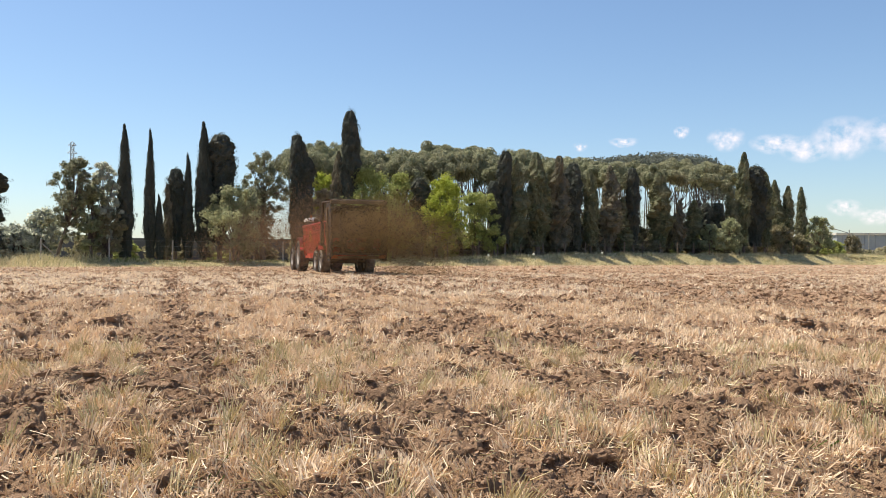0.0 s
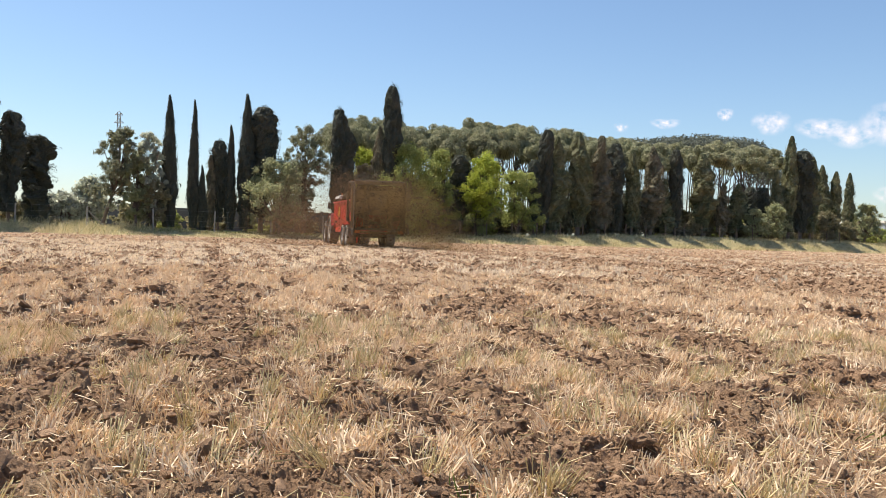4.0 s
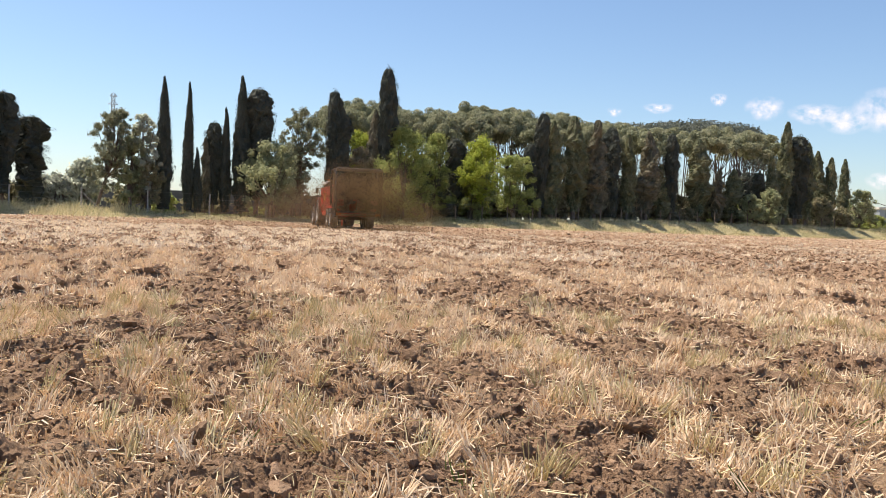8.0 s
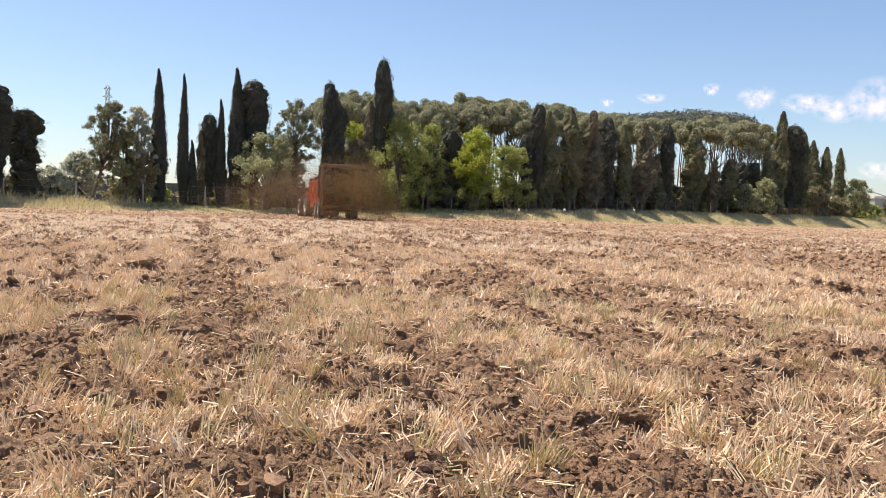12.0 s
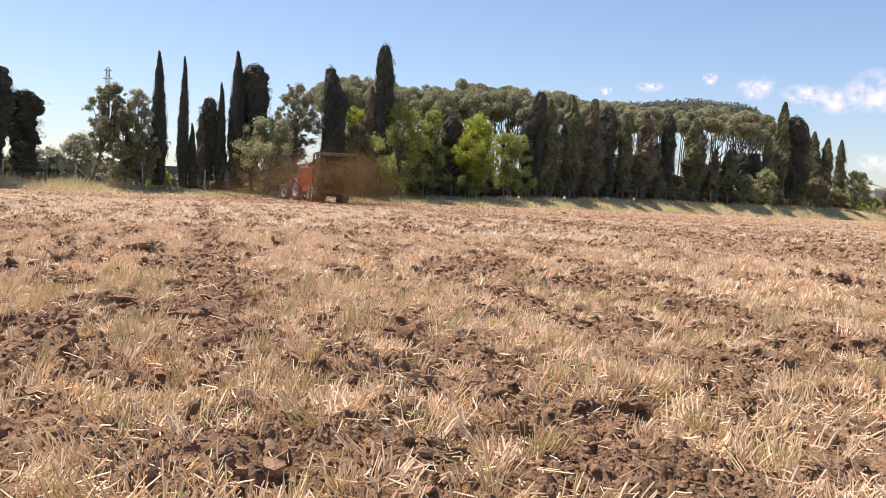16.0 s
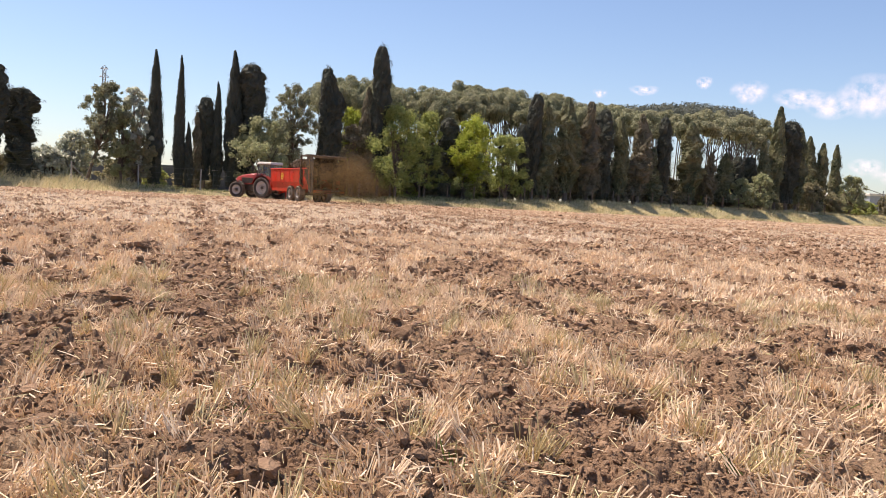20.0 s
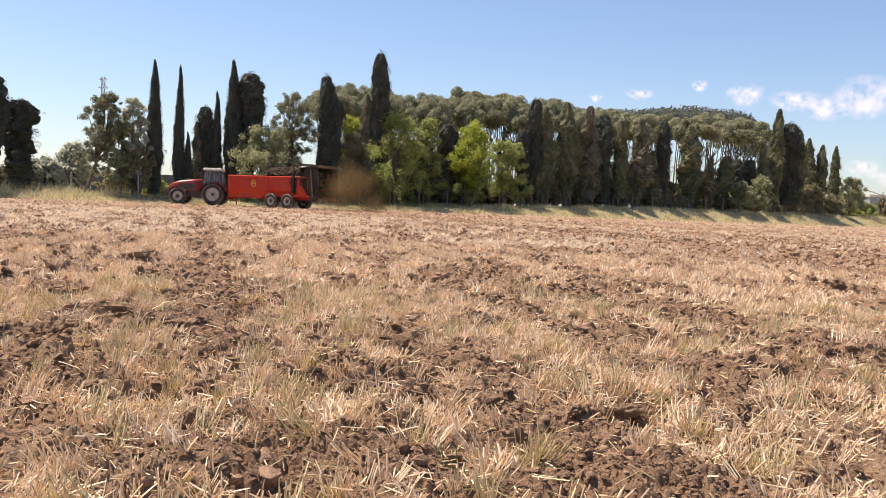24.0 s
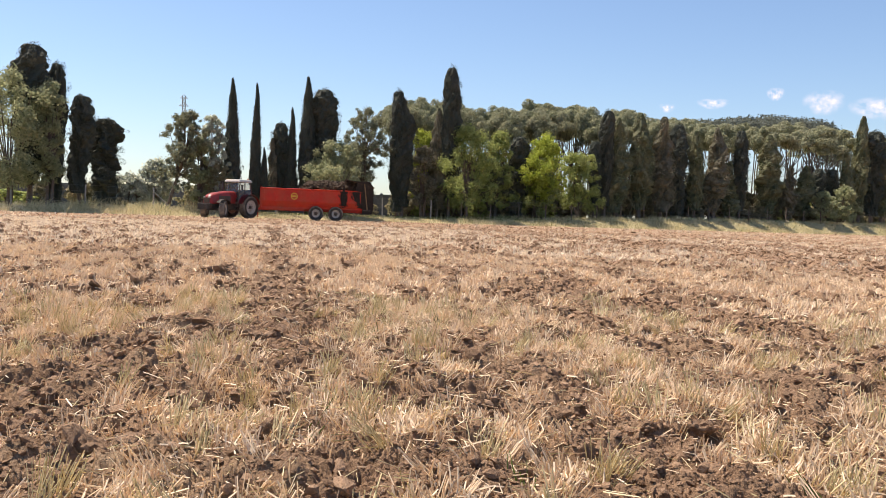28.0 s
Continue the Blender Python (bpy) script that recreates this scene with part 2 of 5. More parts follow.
def m_cloud(seed):
    """Thin cloud: bright where the puffs are thick, clear towards its rim."""
    n = Nodes("cloud")
    c = n.add("TexCoord")
    swap = n.add("SeparateXYZ")
    n.link(c.outputs["Generated"], swap.inputs[0])
    flat = n.add("CombineXYZ")
    n.link(swap.outputs[0], flat.inputs[0])
    n.link(swap.outputs[2], flat.inputs[1])
    mp = n.add("Mapping")
    mp.inputs["Location"].default_value = (seed * 3.7, seed * 1.3, 0)
    mp.inputs["Scale"].default_value = (1.6, 1.0, 1.0)
    n.link(flat.outputs[0], mp.inputs["Vector"])
    puff = n.noise(mp.outputs[0], 2.6, 6, 0.52, 0.36, 0.74)
    g = n.add("TexGradient")
    g.gradient_type = "SPHERICAL"
    m2 = n.add("Mapping")
    m2.inputs["Location"].default_value = (-1, -1, 0)
    m2.inputs["Scale"].default_value = (2, 2, 0)
    n.link(flat.outputs[0], m2.inputs["Vector"])
    n.link(m2.outputs[0], g.inputs["Vector"])
    rim = n.add("MapRange")
    rim.inputs[1].default_value, rim.inputs[2].default_value = 0.0, 0.55
    n.link(g.outputs["Fac"], rim.inputs[0])
    em = n.add("Emission", Strength=0.85)
    em.inputs["Color"].default_value = (0.95, 0.85, 0.87, 1)
    clear = n.add("BsdfTransparent")
    ms = n.add("MixShader")
    n.link(n.times(n.times(puff, rim.outputs[0]), 0.95), ms.inputs[0])
    n.link(clear.outputs[0], ms.inputs[1])
    n.link(em.outputs[0], ms.inputs[2])
    n.link(ms.outputs[0], n.out.inputs["Surface"])
    return n.m

# ---- mesh tools ----
def mesh_of(name, verts, faces, materials, index=None, smooth=False):
    """A mesh from arrays: verts (n, 3), faces (m, k)."""
    verts, faces = np.asarray(verts, np.float32), np.asarray(faces, np.int32)
    me = bpy.data.meshes.new(name)
    m, k = faces.shape
    me.vertices.add(len(verts))
    me.vertices.foreach_set("co", verts.ravel())
    me.loops.add(m * k)
    me.loops.foreach_set("vertex_index", faces.ravel())
    me.polygons.add(m)
    me.polygons.foreach_set("loop_start", np.arange(0, m * k, k, dtype=np.int32))
    for mat in materials:
        me.materials.append(mat)
    if index is not None:
        me.polygons.foreach_set("material_index", np.asarray(index, np.int32))
    me.polygons.foreach_set("use_smooth", np.full(m, smooth))
    me.update(calc_edges=True)
    return me


def part(name, shape, material, parent, label="", pose_in=None):
    """Links a bmesh (or a mesh) as one object under a thing or a part."""
    if isinstance(shape, bmesh.types.BMesh):
        me = bpy.data.meshes.new(name)
        shape.to_mesh(me)
        shape.free()
    else:
        me = shape
    if material is not None and not len(me.materials):
        me.materials.append(material)
    ob = new(name, me)
    if parent is not None:
        ob.parent = parent
    if pose_in is not None:
        ob.matrix_basis = pose_in
    return tagged(ob, label)


def lattice(ix, iy, seed):
    h = (ix.astype(np.int64) * 374761393 + iy.astype(np.int64) * 668265263 + seed * 974711) & 0x7FFFFFFF
    h = (h ^ (h >> 13)) * 1274126177 & 0x7FFFFFFF
    return ((h ^ (h >> 16)) & 0xFFFF) / 65535.0


def vnoise(x, y, seed=0):
    ix, iy = np.floor(x), np.floor(y)
    fx, fy = x - ix, y - iy
    ux, uy = fx * fx * (3 - 2 * fx), fy * fy * (3 - 2 * fy)
    a, b = lattice(ix, iy, seed), lattice(ix + 1, iy, seed)
    c, d = lattice(ix, iy + 1, seed), lattice(ix + 1, iy + 1, seed)
    return (a + (b - a) * ux) * (1 - uy) + (c + (d - c) * ux) * uy


def fbm(x, y, seed=0, octaves=4, gain=0.5):
    total, amp, norm = 0.0, 1.0, 0.0
    for o in range(octaves):
        total = total + amp * vnoise(x * 2 ** o + 17.3 * o, y * 2 ** o - 9.1 * o, seed + o)
        norm += amp
        amp *= gain
    return total / norm


def packed(x, y, per_metre, seed):
    """Rounded clods packed side by side, each of its own size: 0 in the joints, up to 1 on top."""
    x, y = x * per_metre, y * per_metre
    ix, iy = np.floor(x), np.floor(y)
    best = np.zeros_like(x)
    for ox in (-1, 0, 1):
        for oy in (-1, 0, 1):
            cx, cy = ix + ox, iy + oy
            px, py = cx + lattice(cx, cy, seed), cy + lattice(cx, cy, seed + 31)
            size = lattice(cx, cy, seed + 57)
            d = ((x - px) ** 2 + (y - py) ** 2) / (0.35 + 0.45 * size) ** 2
            best = np.maximum(best, np.sqrt(np.clip(1 - d, 0, 1)) * (0.25 + 0.75 * size))
    return best


def smooth01(v, lo, hi):
    s = np.clip((v - lo) / (hi - lo), 0, 1)
    return s * s * (3 - 2 * s)


ALONG = np.array((-math.sin(radians(ROWS)), math.cos(radians(ROWS))))
ACROSS = np.array((ALONG[1], -ALONG[0]))
EDGE = (85.0, 0.755)     # the field ends on the line y = 85.0 + 0.755 x
ROW = (93.0, 0.77)       # the trees stand on the line y = 93.0 + 0.77 x


def beyond(x, y):
    """Metres past the field's edge, square to it."""
    return (y - EDGE[0] - EDGE[1] * x) / math.hypot(1, EDGE[1])


# bare strips along the rows: metres across from the camera, half width, strength
BARE = [(0.06, 0.2, 0.26), (-0.62, 0.12, 0.1), (1.12, 0.16, 0.2), (-2.1, 0.3, 0.3), (2.2, 0.2, 0.15), (3.0, 0.5, 0.26), (5.9, 0.6, 0.22), (8.6, 0.7, 0.5), (11.6, 2.2, 1.5), (17.5, 1.6, 1.2), (-4.6, 0.4, 0.25), (-8.5, 0.7, 0.25), (24.0, 3.0, 0.4)]


def strawy(x, y):
    """0 bare clods, 1 dense stubble: bands along the rows, broken into patches."""
    s, l = x * ACROSS[0] + y * ACROSS[1], x * ALONG[0] + y * ALONG[1]
    wob = s + 0.25 * (fbm(l * 0.35, s * 0.5, 40) - 0.5)
    band = 0.5 - 0.5 * np.cos((wob - 0.08) * 2 * math.pi / 0.95)
    away = smooth01(np.hypot(x, y), 3.0, 9.0)
    patch = (1 - away) * fbm(s * 1.6, l * 0.8, 50, 4, 0.62) + away * fbm(s * 1.3, l * 0.16, 57, 4, 0.62)
    tufts = (1 - away) * fbm(s * 5.0, l * 3.4, 52, 3, 0.6) + away * fbm(s * 4.4, l * 1.1, 54, 3, 0.6)
    tract = fbm(s * 0.28, l * 0.05, 60, 3)
    near = 1 - smooth01(np.hypot(x, y), 1.5, 4.0)
    bare = 0.25 * smooth01(tract, 0.52, 0.66) * smooth01(np.hypot(x, y), 3.5, 8)
    for middle, wide, amount in BARE:
        bare = bare + amount * np.exp(-((wob - middle) / wide) ** 2)
    bare = bare + 0.4 * smooth01(l, 6.5, 9.5) * (np.exp(-((wob - 0.25) / 0.5) ** 2) + np.exp(-((wob + 2.3) / 0.4) ** 2))
    for px, py, deep, wide in PITS:
        bare = bare + 12 * deep * np.exp(-((x - px) ** 2 + (y - py) ** 2) / (1.7 * wide) ** 2)
    bare = bare + 0.05 * near * (1 - smooth01(s, 0.25, 0.6)) + 0.03 * smooth01(np.hypot(x, y), 8, 18)
    return np.clip(0.30 * band + 0.9 * (patch - 0.42) + 3.5 * (tufts - 0.48) + 0.22 + 0.22 * smooth01(-s, 0.25, 0.6) * smooth01(l, 3.0, 4.2) + 0.18 * np.exp(-((wob - 0.7) / 0.2) ** 2) + 0.12 * np.exp(-((wob - 1.6) / 0.25) ** 2) - 0.55 * bare, 0.14, 1)


# hollows in the soil: x, y, depth, half width
PITS = [(0.62, 2.88, 0.14, 0.10), (1.40, 3.74, 0.20, 0.13), (-0.60, 3.05, 0.05, 0.07), (1.33, 2.8, 0.05, 0.1), (-1.38, 3.4, 0.06, 0.09), (0.15, 4.9, 0.06, 0.12), (-0.29, 2.22, 0.06, 0.06), (1.60, 3.36, 0.08, 0.09)]


def height(x, y):
    """The ground: clods in the field, a grassy bank along the trees, flat beyond."""
    r = np.hypot(x, y)
    lumps = np.abs(fbm(x * 7.5, y * 7.5, 3, 3, 0.55) - 0.5) * 2
    broad = fbm(x * 1.7, y * 1.7, 8, 3) - 0.5
    amp = 1 - 0.35 * strawy(x, y)
    wx, wy = x + 0.07 * fbm(x * 9, y * 9, 91, 3), y + 0.07 * fbm(x * 9, y * 9, 95, 3)
    clods = 0.050 * packed(wx, wy, 4.3, 101)
    i = r < 60
    clods[i] += 0.046 * packed(wx[i], wy[i], 9, 103)
    i = r < 18
    clods[i] += 0.028 * packed(wx[i], wy[i], 20, 105)
    i = r < 8
    clods[i] += 0.014 * packed(wx[i], wy[i], 44, 107)
    i = r < 4.5
    clods[i] += 0.006 * packed(wx[i], wy[i], 90, 109)
    across = x * ACROSS[0] + y * ACROSS[1]
    seen = 1 - smooth01(np.abs(np.degrees(np.arctan2(x, y)) + 3.5), 36, 42)
    z = (0.06 * (0.35 - lumps) + clods - 0.05) * amp * seen + 0.09 * broad - 0.018 * np.cos((across - 0.08) * 2 * math.pi / 0.95)
    for px, py, deep, wide in PITS:
        z = z - deep * np.exp(-((x - px) ** 2 + (y - py) ** 2) / wide ** 2)
    z = z + 0.05 * smooth01(r, 12, 45) * (fbm(x * 0.8, y * 0.8, 15, 3) - 0.5)
    z = z * (1 - 0.5 * smooth01(r, 45, 110))
    b = beyond(x, y)
    crest = 0.35 + 0.95 * smooth01(x, -12, 25)
    bank = crest * smooth01(b, 0.2, 3.4) * (0.85 + 0.3 * fbm(x * 0.3, y * 0.3, 21, 3))
    inside = 1 - smooth01(b, -0.5, 1.0)
    return z * inside + bank


def seat(x, y):
    return float(height(np.array([x]), np.array([y]))[0])


# ---- the ground: one sheet, finest near the camera ----
def build_ground():
    rings = np.concatenate((np.linspace(0.3, 1.58, 36), 1.6 * (5 / 1.6) ** np.linspace(0, 1, 350), 5 * (15 / 5) ** np.linspace(0.005, 1, 180), 15 * (150 / 15) ** np.linspace(0.006, 1, 170), 150 * (4000 / 150) ** np.linspace(0.06, 1, 30)))
    fine = np.linspace(-37, 30, 720)
    rest = np.linspace(30.2, 322.8, 180)[1:-1]
    az = np.radians(np.concatenate((fine, rest)))
    R, A = np.meshgrid(rings, az, indexing="ij")
    x, y = R * np.sin(A), R * np.cos(A)
    z = height(x.ravel(), y.ravel())
    n_r, n_a = R.shape
    verts = np.column_stack((x.ravel(), y.ravel(), z))
    verts = np.vstack((verts, (0, 0, seat(0, 0))))
    i, j = np.meshgrid(np.arange(n_r - 1), np.arange(n_a), indexing="ij")
    j2 = (j + 1) % n_a
    q = np.stack((i * n_a + j, i * n_a + j2, (i + 1) * n_a + j2, (i + 1) * n_a + j), -1).reshape(-1, 4)[:, ::-1]
    centre = verts[q].mean(1)
    turf = (beyond(centre[:, 0], centre[:, 1]) > 0.3).astype(int)
    me = mesh_of("ground", verts, q, (SOIL, TURF), turf, False)
    bm = bmesh.new()
    bm.from_mesh(me)
    bm.verts.ensure_lookup_table()
    last = bm.verts[len(verts) - 1]
    for k in range(n_a):
        bm.faces.new((bm.verts[k], bm.verts[(k + 1) % n_a], last))
    bm.normal_update()
    bm.to_mesh(me)
    bm.free()
    ob = new("ground", me)
    return tagged(ob, "brown cloddy clay field with straw stubble, ending at a grassy bank", "field", kind="structure")


ground = build_ground()


def fan(n, r0, r1, seed, left=41, right=33):
    """Places spread evenly over the wedge of field before the camera."""
    rng = np.random.default_rng(seed)
    r = np.sqrt(rng.uniform(r0 * r0, r1 * r1, n))
    a = np.radians(rng.uniform(-left, right, n))
    return r * np.sin(a), r * np.cos(a), rng


def stalks(base, top, width, rng, flat):
    """Straws from base to top: three-sided rods, or flat blades where they are far."""
    d = top - base
    length = np.linalg.norm(d, axis=1, keepdims=True)
    d = d / length
    side = np.cross(d, rng.normal(size=d.shape))
    side /= np.linalg.norm(side, axis=1, keepdims=True)
    up = np.cross(d, side)
    w = width[:, None]
    n = len(base)
    if flat:
        v = np.stack((base - side * w, base + side * w, top + side * w * 0.7, top - side * w * 0.7), 1).reshape(-1, 3)
        return v, np.arange(4 * n).reshape(-1, 4)
    ring = [side, -0.5 * side + 0.87 * up, -0.5 * side - 0.87 * up]
    v = np.stack([base + k * w for k in ring] + [top + k * w * 0.8 for k in ring], 1).reshape(-1, 3)
    o = 6 * np.arange(n)[:, None]
    f = np.concatenate([o + np.array([[a, b, b + 3, a + 3]]) for a, b in ((0, 1), (1, 2), (2, 0))])
    return v, f


def bent_stalks(base, way, long, width, rng):
    """Straws of two joined rods, kinked at the knot."""
    mid = base + way * (long * rng.uniform(0.4, 0.7, len(long)))[:, None]
    way2 = way + rng.normal(0, 0.09, way.shape)
    way2 /= np.linalg.norm(way2, axis=1, keepdims=True)
    top = mid + way2 * (long * 0.5)[:, None]
    side = np.cross(way, rng.normal(size=way.shape))
    side /= np.linalg.norm(side, axis=1, keepdims=True)
    up = np.cross(way, side)
    w = width[:, None]
    ring = [side, -0.5 * side + 0.87 * up, -0.5 * side - 0.87 * up]
    v = np.stack([base + k * w for k in ring] + [mid + k * w for k in ring] + [top + k * w * 0.8 for k in ring], 1).reshape(-1, 3)
    o = 9 * np.arange(len(base))[:, None]
    f = np.concatenate([o + np.array([[a + z, b + z, b + z + 3, a + z + 3]]) for z in (0, 3) for a, b in ((0, 1), (1, 2), (2, 0))])
    return v, f


def stubble(name, n, r0, r1, seed, long, thick, standing, form, mat, label, floor=0.2, tuft=7, way_round=(41, 33)):
    """Tufts of cut stalks that fan out from one root, and loose straws lying about them."""
    x, y, rng = fan(n, r0, r1, seed, *way_round)
    keep = rng.uniform(floor, 1.0, n) < strawy(x, y)
    x, y = x[keep], y[keep]
    k = len(x)
    loose = rng.random(k * tuft) > standing
    far = 1 + 0.05 * r0
    run, wide = rng.normal(0, 1, k * tuft), rng.normal(0, 1, k * tuft)
    off = np.where(loose[:, None], np.column_stack((run, wide)) * 0.09, np.outer(run, ALONG) * 0.034 + np.outer(wide, ACROSS) * 0.015) * far
    x, y = np.repeat(x, tuft) + off[:, 0], np.repeat(y, tuft) + off[:, 1]
    tilt = np.repeat(rng.normal(0, 0.46, (k, 2)) + (0.12, -0.04), tuft, 0)
    keep = (beyond(x, y) < 0) & (np.hypot(x, y) > 0.35)
    x, y, off, loose, tilt = x[keep], y[keep], off[keep], loose[keep], tilt[keep]
    m = len(x)
    turn = rng.uniform(0, 2 * math.pi, m)
    steep = np.where(loose, rng.uniform(0.0, 0.35, m), 1.0)
    out = off / (0.02 * far) * 0.09 + tilt + rng.normal(0, 0.17, (m, 2))
    way = np.where(loose[:, None], np.column_stack((np.cos(turn), np.sin(turn), steep)), np.column_stack((out, np.ones(m))))
    way /= np.linalg.norm(way, axis=1, keepdims=True)
    ln = long * rng.uniform(0.45, 1.25, m) * np.where(loose, rng.uniform(0.4, 1.2, m), 1)
    base = np.column_stack((x, y, height(x, y) - 0.006 + np.where(loose, rng.uniform(0.005, 0.03, m), 0)))
    width = thick * rng.uniform(0.6, 1.3, m)
    if form == "bent":
        v, f = bent_stalks(base, way, ln, width, rng)
    else:
        v, f = stalks(base, base + way * ln[:, None], width, rng, form == "flat")
    ob = new(name, mesh_of(name, v, f, (mat,)))
    return tagged(ob, label, "stubble", kind="stuff")


def lumps_template(simple=False):
    if simple:
        v = np.array(((1, 0, 0), (-1, 0, 0), (0, 1, 0), (0, -1, 0), (0, 0, 1), (0, 0, -1)), float)
        return v, np.array(((0, 2, 4), (2, 1, 4), (1, 3, 4), (3, 0, 4), (2, 0, 5), (1, 2, 5), (3, 1, 5), (0, 3, 5)))
    bm = bmesh.new()
    bmesh.ops.create_icosphere(bm, subdivisions=1, radius=1)
    v = np.array([p.co[:] for p in bm.verts])
    f = np.array([[p.index for p in q.verts] for q in bm.faces])
    bm.free()
    return v, f


def crumbs(name, n, r0, r1, seed, size, label, simple=False, spread=0.5, way_round=(41, 33), bare=0.6):
    """Loose clods: dented lumps half sunk in the soil, most where the stubble is thin."""
    x, y, rng = fan(n, r0, r1, seed, *way_round)
    keep = (rng.uniform(0, 1, n) < 0.45 + bare - bare * 1.5 * strawy(x, y) + 0.3 * (bare < 1) * strawy(x, y)) & (beyond(x, y) < 0) & (np.hypot(x, y) > 0.35)
    x, y = x[keep], y[keep]
    m = len(x)
    tv, tf = lumps_template(simple)
    s = np.minimum(size * rng.lognormal(0, spread, m), size * 2.4) * (1.12 - 0.6 * strawy(x, y))
    sc = s[:, None] * rng.uniform(0.65, 1.35, (m, 3)) * np.array((1, 1, 0.72))
    dent = rng.uniform(0.5, 1.3, (m, len(tv)))
    v = tv[None] * dent[..., None] * sc[:, None, :]
    a = rng.uniform(0, 6.28, m)
    tip = rng.uniform(-0.6, 0.6, m)[:, None]
    v[..., 2] = v[..., 2] + v[..., 0] * tip
    vx = v[..., 0] * np.cos(a)[:, None] - v[..., 1] * np.sin(a)[:, None]
    vy = v[..., 0] * np.sin(a)[:, None] + v[..., 1] * np.cos(a)[:, None]
    z0 = height(x, y) + s * 0.25
    v = np.stack((vx + x[:, None], vy + y[:, None], v[..., 2] + z0[:, None]), -1).reshape(-1, 3)
    f = (tf[None] + (np.arange(m) * len(tv))[:, None, None]).reshape(-1, 3)
    ob = new(name, mesh_of(name, v, f, (CLOD,)))
    return tagged(ob, label, "clods", kind="stuff")


# the larger clods, each a piece of the field
def big_clods():
    shapes = []
    for k in range(14):
        bm = bmesh.new()
        bmesh.ops.create_icosphere(bm, subdivisions=3, radius=1)
        for v in bm.verts:
            d = v.co.normalized()
            v.co = d * (1 + 0.5 * noise.noise(d * 1.6 + Vector((k * 7, 0, 0))) + 0.34 * noise.noise(d * 3.6 + Vector((0, k * 5, 0))) + 0.16 * noise.noise(d * 9 + Vector((0, 0, k * 3))))
            v.co.z *= 0.72
        me = bpy.data.meshes.new("clod")
        bm.to_mesh(me)
        bm.free()
        me.materials.append(CLOD)
        shapes.append(me)
    x, y, rng = fan(900, 1.6, 12, 55)
    keep = np.nonzero(rng.uniform(0, 1, 900) < 1.0 - 0.9 * strawy(x, y))[0][:270]
    spots = [(x[i], y[i], 0.019 * rng.lognormal(0, 0.4) * (1 + 0.05 * math.hypot(x[i], y[i]))) for i in keep]
    spots += [(0.56, 3.0, 0.042), (-0.80, 2.54, 0.044), (-0.63, 3.1, 0.04), (-0.92, 3.06, 0.035), (0.47, 2.86, 0.03), (1.38, 3.92, 0.05), (0.76, 3.12, 0.04), (1.0, 3.5, 0.04)]
    for i, (px, py, s) in enumerate(spots):
        ob = new("clod", shapes[i % 14])
        ob.parent = ground
        ob.matrix_basis = pose(px, py, seat(px, py) + 0.3 * s, rng.uniform(-25, 25), rng.uniform(-25, 25), rng.uniform(0, 360)) @ Matrix.Diagonal((s, s * rng.uniform(0.7, 1.3), s, 1))


stubble("stubble", 6600, 1.5, 6.5, 1, 0.060, 0.0022, 0.76, "bent", STRAW, "pale cream cut straw stubble tufts and loose straws on the clods", 0.22, 17)
stubble("stubble", 950, 1.5, 7, 11, 0.094, 0.0019, 0.93, "bent", STRAW_GREY, "greenish straw stubble standing in dense tufts", 0.36, 26)
stubble("loose_straw", 5500, 1.5, 7, 12, 0.075, 0.0016, 0.0, "rod", STRAW_GREY, "loose chopped straw lying on the soil", 0.0, 2)
stubble("stubble", 13500, 6.5, 15, 2, 0.068, 0.0048, 0.82, "rod", STRAW, "pale cream cut straw stubble covering the field in rows", 0.2, 13)
stubble("stubble", 24000, 15, 42, 3, 0.085, 0.0085, 0.78, "flat", STRAW, "pale straw stubble in broken rows far out", 0.16, 10)
stubble("stubble", 16000, 42, 125, 4, 0.09, 0.017, 0.85, "flat", STRAW, "thin straw stubble towards the field's edge", 0.15, 6)
stubble("weeds", 90, 1.7, 8, 31, 0.07, 0.002, 0.9, "bent", WEED, "small sprigs of fresh green weed", 0.0, 7)
crumbs("loose_clods", 24000, 1.6, 3.2, 15, 0.0052, "fine reddish brown soil crumbs", True, 0.5)
crumbs("loose_clods", 22000, 3.1, 6.5, 16, 0.0085, "fine reddish brown soil crumbs", True, 0.5)
crumbs("loose_clods", 8000, 1.5, 7, 5, 0.0115, "small reddish brown clay clods", False, 0.6)
crumbs("loose_clods", 15000, 5.5, 16, 6, 0.018, "brown clay clods between the stubble rows", False, 0.55)
crumbs("loose_clods", 11000, 4, 14, 17, 0.017, "heaped brown clay clods in the bare strips", False, 0.5, (41, 33), 1.1)
crumbs("loose_clods", 26000, 12, 34, 18, 0.024, "heaped brown clay clods in the bare strips far out", False, 0.5, (41, 33), 1.1)
crumbs("loose_clods", 15000, 34, 75, 19, 0.034, "heaped brown clay clods in the bare strips far out", True, 0.45, (41, 33), 1.1)
crumbs("loose_clods", 36000, 15, 50, 7, 0.026, "brown clods far out in the field", True, 0.55)
stubble("stubble", 300, 0.4, 1.5, 43, 0.058, 0.0022, 0.76, "rod", STRAW, "pale cut straw stubble on brown cloddy soil", 0.22, 14)
crumbs("loose_clods", 3500, 0.4, 1.6, 44, 0.009, "small dry brown clay clods on the field", True, 0.5)
stubble("stubble", 15000, 0.5, 18, 41, 0.075, 0.004, 0.8, "flat", STRAW, "straw stubble on the rest of the field", 0.2, 12, (-33, 319))
crumbs("loose_clods", 45000, 0.5, 14, 42, 0.02, "brown clods on the rest of the field", True, 0.5, (-33, 319))
